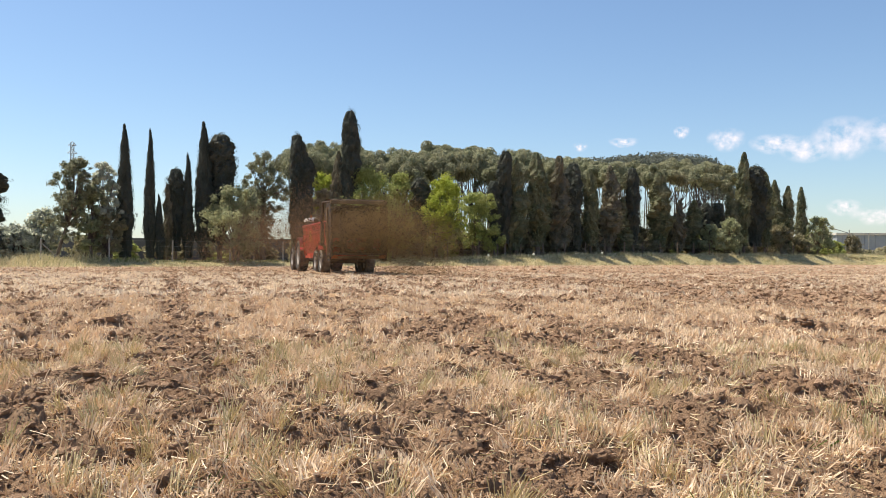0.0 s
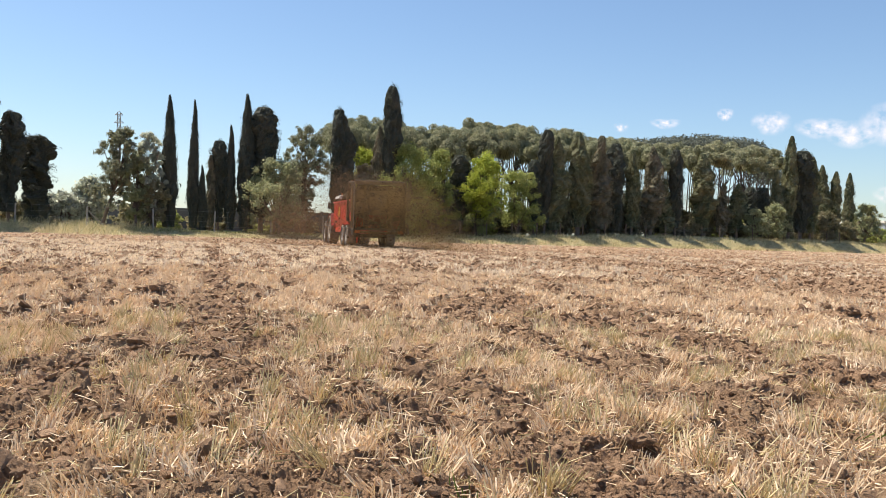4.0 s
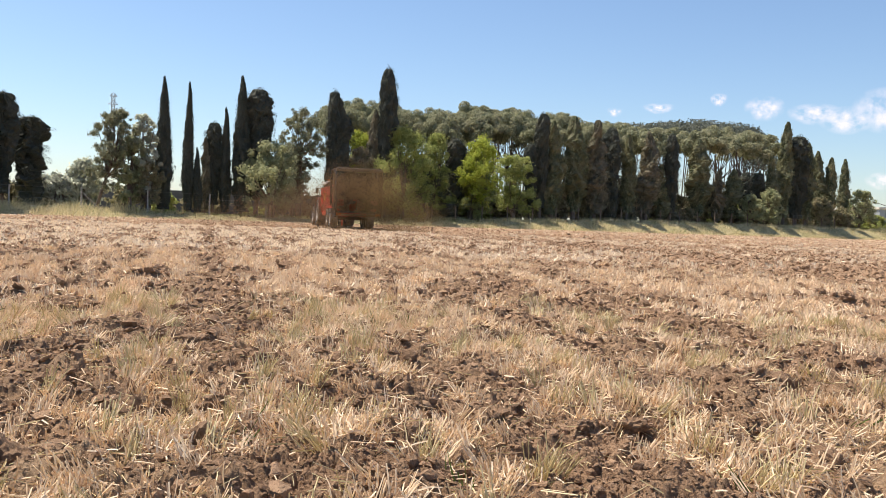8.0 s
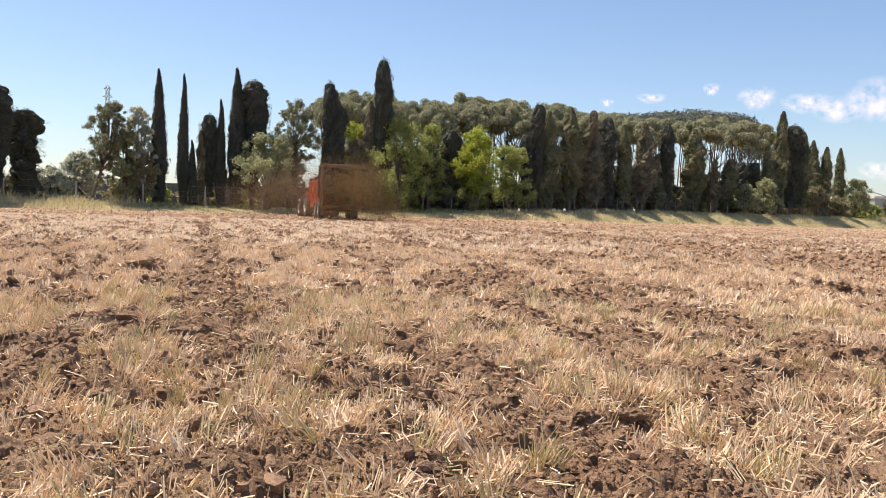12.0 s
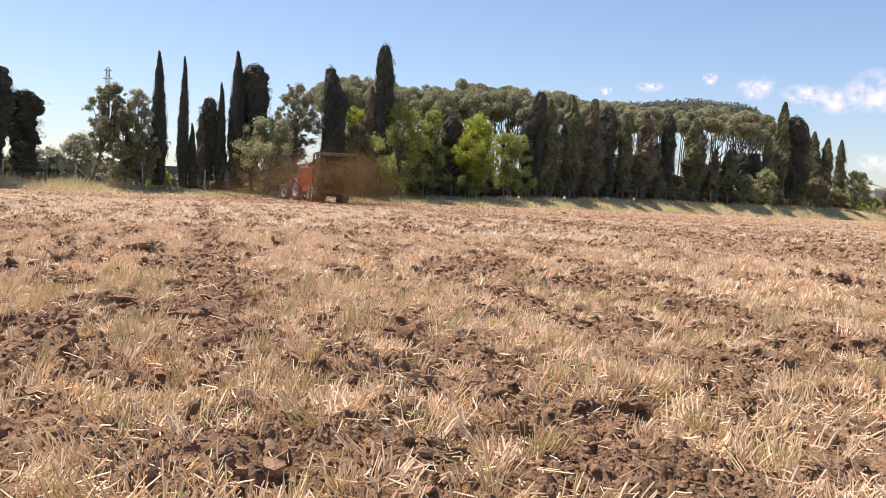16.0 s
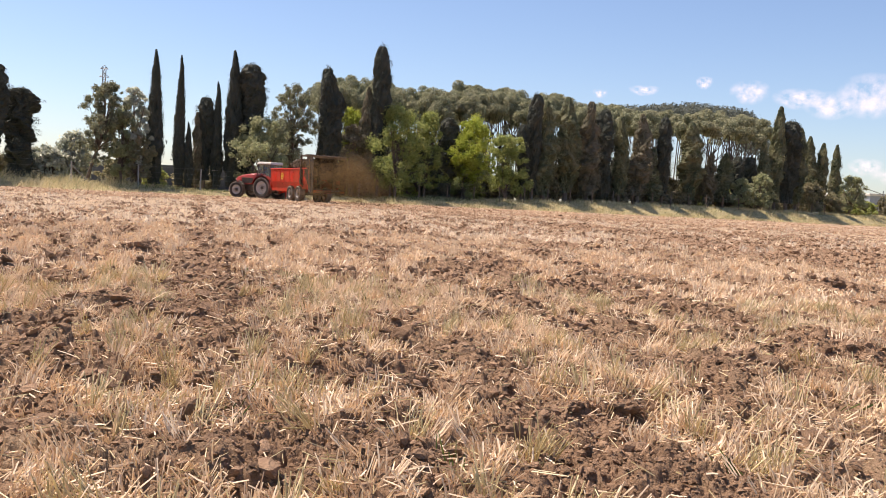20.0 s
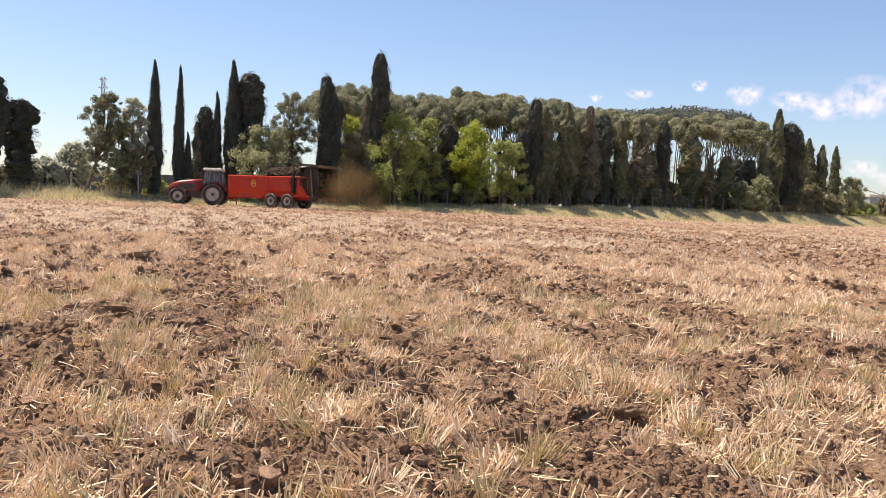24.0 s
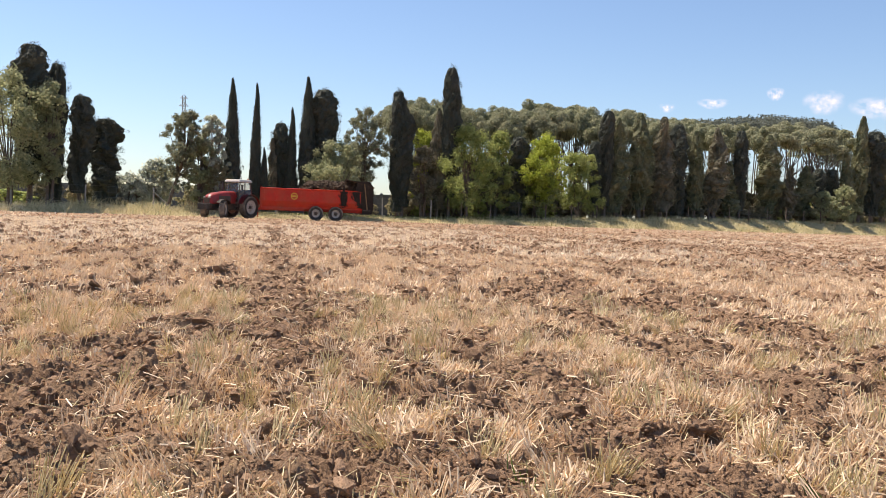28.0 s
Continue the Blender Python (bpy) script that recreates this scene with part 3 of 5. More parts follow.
crumbs("loose_clods", 8000, 50, 120, 8, 0.055, "brown clods towards the field's edge", True, 0.4)

# ---- shapes ----
def box(bm, x0, x1, y0, y1, z0, z1, bevel=0.02, taper=None):
    """A chamfered box; taper shrinks the top in x and y."""
    made = bmesh.ops.create_cube(bm, size=1)["verts"]
    for v in made:
        top = v.co.z > 0
        sx, sy = taper if taper and top else (1, 1)
        v.co = ((x0 + x1) / 2 + v.co.x * (x1 - x0) * sx, (y0 + y1) / 2 + v.co.y * (y1 - y0) * sy, z1 if top else z0)
    if bevel:
        edges = list({e for v in made for e in v.link_edges})
        bmesh.ops.bevel(bm, geom=edges, offset=bevel, segments=2, affect="EDGES", profile=0.6)
    return bm


def boxed(*args, **kw):
    return box(bmesh.new(), *args, **kw)


def rod(bm, a, b, r, sides=10):
    a, b = Vector(a), Vector(b)
    d = b - a
    made = bmesh.ops.create_cone(bm, cap_ends=True, segments=sides, radius1=r, radius2=r, depth=d.length)["verts"]
    bmesh.ops.transform(bm, matrix=Matrix.Translation((a + b) / 2) @ d.to_track_quat("Z", "Y").to_matrix().to_4x4(), verts=made)
    return bm


def lathe(profile, sides, close=False):
    """Turns (radius, x) round the x axis."""
    bm = bmesh.new()
    rings = [[bm.verts.new((x, r * math.cos(2 * math.pi * k / sides), r * math.sin(2 * math.pi * k / sides))) for k in range(sides)] for r, x in profile]
    pairs = list(zip(rings, rings[1:])) + ([(rings[-1], rings[0])] if close else [])
    for a, b in pairs:
        for k in range(sides):
            f = bm.faces.new((a[k], a[(k + 1) % sides], b[(k + 1) % sides], b[k]))
            f.smooth = True
    bmesh.ops.recalc_face_normals(bm, faces=bm.faces)
    return bm



# ---- plants ----
def tube(points, radii, sides=7):
    """A bent, tapering stem as arrays."""
    pts = np.asarray(points, float)
    v = []
    for i, (p, r) in enumerate(zip(pts, radii)):
        d = pts[min(i + 1, len(pts) - 1)] - pts[max(i - 1, 0)]
        d = d / np.linalg.norm(d)
        a = np.cross(d, (0.3, 1, 0.1))
        a /= np.linalg.norm(a)
        b = np.cross(d, a)
        for k in range(sides):
            t = 2 * math.pi * k / sides
            v.append(p + r * (math.cos(t) * a + math.sin(t) * b))
    f = [(i * sides + k, i * sides + (k + 1) % sides, (i + 1) * sides + (k + 1) % sides, (i + 1) * sides + k)
         for i in range(len(pts) - 1) for k in range(sides)]
    return np.array(v), np.array(f)


def join(pieces):
    vs, fs, n = [], [], 0
    for v, f in pieces:
        vs.append(v)
        fs.append(f + n)
        n += len(v)
    return np.vstack(vs), np.vstack(fs)


def leaves(p, nrm, size, aspect, rng, up=0.0):
    """Leaf sprays as small bent quads round the points, facing roughly outwards."""
    n = len(p)
    nrm = nrm + rng.normal(0, 0.42, (n, 3))
    nrm /= np.linalg.norm(nrm, axis=1, keepdims=True)
    d = rng.normal(size=(n, 3)) + np.array((0, 0, up))
    d -= nrm * (d * nrm).sum(1, keepdims=True)
    d /= np.linalg.norm(d, axis=1, keepdims=True)
    e = np.cross(nrm, d)
    s = (size * rng.uniform(0.55, 1.4, n))[:, None]
    a, b = d * s * aspect, e * s
    lift = nrm * s * 0.35
    v = np.stack((p - a * 0.6 - b * 0.5, p - a * 0.4 + b * 0.5 + lift, p + a + b * 0.25, p + a * 0.75 - b * 0.45 - lift * 0.5), 1).reshape(-1, 3)
    return v, np.arange(4 * n).reshape(-1, 4)


def shell(centres, radii, n, rng, low=-0.5, depth=0.3):
    """Points on and just under the skin of overlapping clumps, with outward normals."""
    k = rng.choice(len(centres), n, p=(radii[:, 0] * radii[:, 2]) / (radii[:, 0] * radii[:, 2]).sum())
    d = rng.normal(size=(n, 3))
    d /= np.linalg.norm(d, axis=1, keepdims=True)
    d[:, 2] = np.where(d[:, 2] < low, -d[:, 2], d[:, 2])
    q = 1 - depth * rng.random(n)[:, None] ** 1.5
    return centres[k] + d * radii[k] * q + rng.normal(0, 0.28, (n, 3)) * radii[k] * (depth > 0.7), d


def make_cypress(seed, tall, wide, form, mat, label, ragged=0.16, n=17000):
    """A cypress: short trunk, dark inner mass, skin of upright sprays on many boughs. form: pointed, column or spindle."""
    rng = np.random.default_rng(seed)
    pointed = form == "pointed"
    base = (0.03 if pointed else 0.05 + 0.02 * (seed % 5)) * tall

    def profile(t, ang):
        if pointed:
            body = (0.62 + 0.36 * smooth01(t, 0, 0.3)) * np.clip((1.0 - t) / 0.72, 0, 1) ** 0.68 + 0.03 * (t < 0.999)
        elif form == "column":
            body = (0.5 + 0.4 * smooth01(t, 0, 0.45)) * np.clip(1.0 - t ** 12, 0, 1) ** 0.45 + 0.04 * (t < 0.99)
        else:
            body = (0.55 + 0.42 * smooth01(t, 0, 0.3)) * np.clip(1.0 - t ** 1.9, 0, 1) ** 0.68 + 0.05 * (t < 0.99)
        lump = fbm(np.cos(ang) * 1.1 + seed, np.sin(ang) * 1.1 + t * tall * 0.6, 70 + seed, 3, 0.6) - 0.5
        return 0.5 * wide * body * np.clip(1 + ragged * 4.5 * lump, 0.3, 1.45)
    k = 210
    tk = (np.arange(k) + rng.random(k)) / k
    ak = 2.4 * np.arange(k) + rng.uniform(-0.6, 0.6, k)
    rk = profile(tk, ak)
    bough = np.minimum(rng.uniform(0.14, 0.34, k) * wide * 0.62, 0.08 + rk * 0.7)
    sway = 0.06 * wide * np.sin(tk * 5 + seed) - (0.10 * wide * smooth01(tk, 0.88, 1.0) if pointed else 0)
    out = np.maximum(rk - bough * 0.8, 0) * np.clip(1 + rng.normal(0, ragged * 0.9, k), 0.5, 1.4)
    cs = np.column_stack((out * np.cos(ak) + sway, out * np.sin(ak), base + 0.2 + tk * (tall - base - (0.25 if pointed else 0.55))))
    p, nrm = shell(cs, np.column_stack((bough, bough, bough * rng.uniform(1.2, 2.0, k))), n, rng, -0.55, 0.35)
    crown = leaves(p, nrm + (0, 0, 0.1), 0.040, 1.6, rng, 1.2)
    rows, round_ = 96, 40
    g, a = np.linspace(0, 0.985, rows), np.linspace(0, 2 * math.pi, round_ + 1)[:-1]
    G, A = (q.ravel() for q in np.meshgrid(g, a, indexing="ij"))
    z = base + G * (tall - base)
    knob = packed(A * 1.15 + 0.4 * np.sin(z), z * 0.9, 1.55, 90 + seed) + 0.5 * packed(A * 1.15, z * 0.9, 3.6, 60 + seed)
    r = profile(G, A) * (0.66 + 0.26 * knob)
    core_v = np.column_stack((r * np.cos(A) + 0.06 * wide * np.sin(G * 5 + seed) - (0.10 * wide * smooth01(G, 0.88, 1.0) if pointed else 0), r * np.sin(A), z))
    i, j = np.meshgrid(np.arange(rows - 1), np.arange(round_), indexing="ij")
    core_f = np.stack((i * round_ + j, i * round_ + (j + 1) % round_, (i + 1) * round_ + (j + 1) % round_, (i + 1) * round_ + j), -1).reshape(-1, 4)
    root = new("cypress")
    tv, tf = tube([(0, 0, -0.3), (0, 0, base * 1.2), (0, 0, tall * 0.5)], [0.16 * wide ** 0.5, 0.11 * wide ** 0.5, 0.05])
    part("trunk", mesh_of("trunk", tv, tf, (BARK,), None, True), None, root)
    cv, cf = join((crown, (core_v, core_f)))
    part("crown", mesh_of("crown", cv, cf, (mat,)), None, root)
    return tagged(root, label, "tree", "cypresses in the row")


def make_pine(seed, tall, wide, label, n=19000):
    """An umbrella pine: bare forking trunk, rising limbs and a domed crown of many rounded puffs."""
    rng = np.random.default_rng(seed)
    fork = tall * rng.uniform(0.46, 0.58)
    lean = rng.normal(0, 1.3, 2)
    knee = np.array((lean[0] * 0.6, lean[1] * 0.6, fork))
    stem = [tube([(0, 0, -0.4), (lean[0] * 0.05 + rng.normal(0, 0.25), lean[1] * 0.1, fork * 0.5), knee], [0.18, 0.14, 0.10], 8)]
    cs, rs = [], []
    k = 46
    for i in range(k):
        a = 2.4 * i + rng.uniform(-0.5, 0.5)
        q = math.sqrt((i + 0.4) / k)
        rad = wide * 0.45 * q
        z = tall - 0.07 * wide - 0.25 * wide * q ** 2.2 - rng.uniform(0, 0.13) * wide * (1 if i % 3 else 1.6)
        c = np.array((rad * math.cos(a), rad * math.sin(a), z))
        cs.append(c)
        s = rng.uniform(0.7, 1.25) * wide * 0.105
        rs.append((s, s, s * 0.8))
        if i % 4 == 0:
            start = knee * (1, 1, rng.uniform(0.82, 1.0))
            mid = start * 0.45 + c * 0.55 + np.array((0, 0, -0.05 * wide))
            stem.append(tube([start, mid, c - (0, 0, 0.1)], [0.06, 0.042, 0.02], 5))
    cs, rs = np.array(cs), np.array(rs)
    p, d = shell(cs, rs, n, rng, -0.7, 0.5)
    root = new("umbrella_pine")
    v, f = join(stem)
    part("trunk", mesh_of("trunk", v, f, (BARK_PALE,), None, True), None, root)
    cv, cf = leaves(p, d + (0, 0, 0.3), 0.095, 1.3, rng, 0.5)
    part("crown", mesh_of("crown", cv, cf, (PINE,)), None, root)
    return tagged(root, label, "tree", "umbrella pines behind the cypresses")


def make_broadleaf(seed, tall, wide, mat, label, kind="tree", low=0.28, n=7500, leaf=0.115, gaps=0.9, lean=0.0, stems=1):
    """A leafy tree: one or more stems, limbs, and a crown of uneven leafy clumps with gaps."""
    rng = np.random.default_rng(seed)
    fork = tall * low
    wood = []
    for q in range(stems):
        ox = 0.35 * (q - (stems - 1) / 2)
        wood.append(tube([(ox, 0, -0.3), (ox + 0.05 + lean * 0.3, 0.03 + 0.1 * q, fork * 0.6), (ox * 1.5 + 0.1 + lean * 0.62, -0.05, fork * 1.2), (ox * 2 + lean, 0, tall * 0.62)], [0.16, 0.13, 0.10, 0.03], 7))
    cs, rs = [], []
    k = 130
    for i in range(k):
        a = rng.uniform(0, 2 * math.pi)
        h = rng.random() ** 0.85
        z = fork * 0.55 + (tall - fork * 0.55) * (0.05 + 0.87 * h)
        env = math.sin(math.pi * min(1, 0.22 + 0.74 * h)) ** 0.55 * (1 + 0.55 * noise.noise(Vector((math.cos(a) * 1.5 + seed, math.sin(a) * 1.5, h * 3.2))))
        rad = 0.5 * wide * env * math.sqrt(rng.uniform(0.06, 0.95))
        c = np.array((rad * math.cos(a) + lean * min(1, z / (0.6 * tall)), rad * math.sin(a), z))
        s = rng.uniform(0.4, 1.35) * 0.078 * (wide * tall) ** 0.5 * gaps
        cs.append(c)
        rs.append((s, s, s * rng.uniform(0.7, 1.1)))
        if i % 5 == 1:
            wood.append(tube([(0.08 + lean * 0.5, -0.03, fork), (c * (0.5, 0.5, 0) + (lean * 0.4, 0, (fork + z) / 2 + 0.1)), c], [0.06, 0.04, 0.015], 5))
    p, d = shell(np.array(cs), np.array(rs), n, rng, -0.8, 0.95)
    root = new("broadleaf_tree" if kind == "tree" else "bush")
    v, f = join(wood)
    part("trunk", mesh_of("trunk", v, f, (BARK,), None, True), None, root)
    cv, cf = leaves(p, d, leaf, 1.2, rng, 0.3)
    part("crown", mesh_of("crown", cv, cf, (mat,)), None, root)
    return tagged(root, label, kind)


def row_place(u, back=0.0):
    """Where the bearing u (sideways per metre ahead) meets the tree row, set back in metres."""
    y = (ROW[0] + back) / (1 - ROW[1] * u)
    return u * y, y


# bearing, tangent of the top's height, tangent of the width, 0 pointed or 1 blunt
CYPRESSES = [
    (-0.3664, 0.155, 0.0225, 0), (-0.3373, 0.149, 0.0165, 0), (-0.3261, 0.074, 0.0125, 0), (-0.3076, 0.104, 0.0185, 1), (-0.317, 0.087, 0.012, 2),
    (-0.2937, 0.121, 0.0165, 0), (-0.2746, 0.158, 0.027, 0), (-0.2569, 0.144, 0.031, 1), (-0.167, 0.144, 0.0195, 1),
    (-0.161, 0.119, 0.024, 1), (-0.1064, 0.172, 0.0205, 1), (-0.120, 0.126, 0.019, 2), (-0.028, 0.094, 0.0235, 1)]
CYPRESSES_FAR = [
    (0.059, 0.091, 0.014, 1), (0.071, 0.126, 0.018, 1), (0.084, 0.119, 0.025, 3), (0.109, 0.125, 0.030, 3), (0.133, 0.121, 0.027, 2),
    (0.150, 0.112, 0.021, 1), (0.170, 0.106, 0.018, 3), (0.191, 0.110, 0.024, 2), (0.207, 0.073, 0.022, 3), (0.219, 0.107, 0.015, 1),
    (0.250, 0.103, 0.030, 3), (0.272, 0.070, 0.015, 2), (0.288, 0.070, 0.020, 3), (0.303, 0.066, 0.014, 1), (0.316, 0.066, 0.016, 1),
    (0.331, 0.088, 0.017, 3), (0.346, 0.126, 0.020, 3), (0.359, 0.109, 0.024, 1), (0.370, 0.103, 0.020, 3), (0.382, 0.094, 0.020, 3),
    (0.397, 0.087, 0.016, 3), (0.412, 0.086, 0.013, 3)]
CYPRESSES_LEFT = [(-0.621, 0.193, 0.036, 4), (-0.587, 0.171, 0.022, 4), (-0.557, 0.132, 0.025, 4), (-0.526, 0.104, 0.037, 4)]


def plant(model, x, y, tall, wide, model_tall, model_wide, turn, first):
    """Sets the model itself, or a copy, on the ground at its own height and width."""
    z = seat(x, y)
    m = pose(x, y, z, 0, 0, turn)
    ob = model if first else copy_thing(model, m)
    ob.matrix_basis = m
    ob.scale = (wide / model_wide, wide / model_wide, tall / model_tall)
    return ob


def plant_cypresses():
    slim = "slender pointed dark green cypress beside the field"
    blunt = "dense blunt-topped dark green cypress in the row"
    rough = "ragged tapering olive-green cypress in the row"
    old = "old ragged dark cypress with uneven boughs at the fence"
    dry = "ragged dark cypress with brown dry patches in the row"
    models = {0: [make_cypress(s, 12, 2.0, "pointed", CYPRESS, slim, 0.13) for s in (1, 2)],
              1: [make_cypress(s, 12, 2.4, "column", CYPRESS, blunt, 0.25) for s in (3, 4, 5)],
              2: [make_cypress(s, 12, 2.4, "spindle", CYPRESS_BROWN, dry, 0.42) for s in (6, 7)],
              3: [make_cypress(s, 12, 2.4, "spindle", CYPRESS_ROW, rough, 0.36) for s in (11, 12, 13)],
              4: [make_cypress(s, 12, 2.4, "column", CYPRESS, old, 0.46) for s in (14, 15)]}
    wide = {0: 2.0, 1: 2.4, 2: 2.4, 3: 2.4, 4: 2.4}
    count = [0, 0, 0, 0, 0]
    used = set()
    rng = random.Random(4)
    for group, back in ((CYPRESSES, 0), (CYPRESSES_FAR, 0), (CYPRESSES_LEFT, 1)):
        for u, e, w, kind in group:
            x, y = row_place(u, back + rng.uniform(-0.8, 1.2))
            model = models[kind][count[kind] % len(models[kind])]
            count[kind] += 1
            plant(model, x, y, 0.65 + e * y - seat(x, y), w * y * (1.0 if kind == 0 else 1.12 if group is not CYPRESSES_FAR else 1.12), 12, wide[kind], rng.uniform(-60, 60) if kind == 0 else rng.uniform(0, 360), model not in used)
            used.add(model)


plant_cypresses()

# the line of the pines' tops: bearing, tangent of the height
PINE_TOPS = [(-0.24, 0.112), (-0.207, 0.128), (-0.158, 0.139), (-0.132, 0.138), (-0.099, 0.134), (-0.08, 0.138), (-0.05, 0.127), (-0.028, 0.135), (-0.009, 0.138), (0.036, 0.135),
             (0.074, 0.13), (0.119, 0.125), (0.157, 0.117), (0.196, 0.115), (0.227, 0.118), (0.259, 0.12), (0.29, 0.118), (0.335, 0.113)]


def plant_pines():
    label = "tall umbrella pine with bare trunk and rounded olive-green crown"
    models = [make_pine(s, 13, 8, label) for s in (21, 22, 23, 24)]
    used = set()
    rng = random.Random(8)
    k = 0
    for back, sink, step, first, last in ((5, 0.42, 0.056, -0.15, 0.33), (11, 0.28, 0.05, -0.165, 0.335), (19, 0.2, 0.047, -0.14, 0.325), (30, 0.0, 0.05, -0.155, 0.31)):
        u = first
        while u < last:
            if u > 0.19 and back in (11, 30):
                break
            x, y = row_place(u + rng.uniform(-0.008, 0.008), back + rng.uniform(-2, 2))
            e = float(np.interp(x / y, [q[0] for q in PINE_TOPS], [q[1] for q in PINE_TOPS])) + 0.001
            e -= sink * rng.uniform(0.7, 1.2) * (e - 0.108)
            model = models[k % 4]
            plant(model, x, y, 0.65 + e * y - seat(x, y), rng.uniform(0.056, 0.07) * y, 13, 8, rng.uniform(0, 360), model not in used)
            used.add(model)
            k += 1
            u += step * rng.uniform(0.85, 1.15)


plant_pines()


def plant_broadleaves():
    fresh = "leafy tree with fresh yellow-green foliage in front of the row"
    plain = "leafy olive-green tree standing among the cypresses"
    airy = "airy brownish tree with thin dark branches among the cypresses"
    grey = "airy tree with silvery grey-green leaves"
    dark = "ragged dark tree with a leaning trunk at the field's edge"
    # bearing, top, width, foliage, metres behind the row, label, fork, clump size, lean, stems
    for i, (u, e, w, mat, back, label, low, gaps, lean, stems) in enumerate((
            (-0.239, 0.085, 0.066, OLIVE, -3.5, plain, 0.16, 0.9, 0, 2), (-0.138, 0.102, 0.030, LIME, 2.5, fresh, 0.3, 0.9, 0, 1), (-0.085, 0.110, 0.060, GREEN, -1.5, plain, 0.16, 0.95, 0, 2),
            (-0.052, 0.103, 0.036, GREEN, 0.0, plain, 0.2, 0.9, 0, 1), (0.001, 0.098, 0.046, LIME, -1.5, fresh, 0.34, 1.0, 0, 1), (-0.004, 0.062, 0.05, DEEP, -0.6, plain, 0.14, 0.9, 0, 2), (0.040, 0.079, 0.054, GREEN, -0.5, plain, 0.14, 0.9, 0, 3),
            (-0.391, 0.118, 0.034, SILVER, -0.6, grey, 0.3, 0.55, 0, 2), (-0.648, 0.166, 0.085, OLIVE, -2.0, plain, 0.16, 0.95, 0, 2), (-0.596, 0.158, 0.036, OLIVE, -1.4, grey, 0.24, 0.8, 0, 2),
            (0.431, 0.051, 0.036, OLIVE, -1, plain, 0.15, 0.8, 0, 2), (-0.447, 0.121, 0.048, AIRY, 0.2, dark, 0.32, 0.66, 1.7, 1),
            (-0.207, 0.128, 0.050, AIRY, 1.5, airy, 0.55, 0.6, 0, 3), (-0.136, 0.084, 0.036, CYPRESS_BROWN, 0.3, airy, 0.2, 0.8, 0, 2), (-0.008, 0.080, 0.034, THICKET, 0.6, airy, 0.2, 0.9, 0, 2),
            (-0.215, 0.083, 0.044, CYPRESS_BROWN, 2.5, airy, 0.2, 0.7, 0, 2), (-0.405, 0.088, 0.032, OLIVE, -1.4, plain, 0.2, 0.75, 0, 1), (-0.385, 0.058, 0.036, SCRUB, -1.2, plain, 0.2, 0.8, 0, 2),
            (-0.06, 0.072, 0.06, THICKET, 1.5, plain, 0.15, 0.95, 0, 2))):
        x, y = row_place(u, back)
        tall = 0.65 + e * y - seat(x, y)
        tree = make_broadleaf(31 + i, tall, w * y * 1.1, mat, label, "tree", low, 20000 if gaps < 0.7 else 11000 if gaps < 0.85 else 17000, 0.062 if gaps < 0.7 else 0.085, gaps, lean, stems)
        tree.matrix_basis = pose(x, y, seat(x, y), 0, 0, 0 if lean else 40 * i)
    shrub = "low rounded bush at the foot of the trees"
    for i, (u, e, w, mat, back) in enumerate((
            (-0.459, 0.057, 0.042, SILVER, 4), (-0.489, 0.040, 0.036, SILVER, 4), (-0.512, 0.036, 0.03, SILVER, 5), (0.310, 0.043, 0.027, OLIVE, -3.0), (0.331, 0.049, 0.026, OLIVE, -3.0),
            (0.388, 0.041, 0.026, SCRUB, -1.0), (0.411, 0.030, 0.022, SCRUB, -1.0), (0.447, 0.022, 0.03, GREEN, -0.5))):
        x, y = row_place(u, back)
        tall = 0.65 + e * y - seat(x, y)
        tree = make_broadleaf(61 + i, tall, w * y * 1.1, mat, shrub, "bush", 0.1, 6500, 0.12, 1.0)
        tree.matrix_basis = pose(x, y, seat(x, y), 0, 0, 40 * i)


plant_broadleaves()


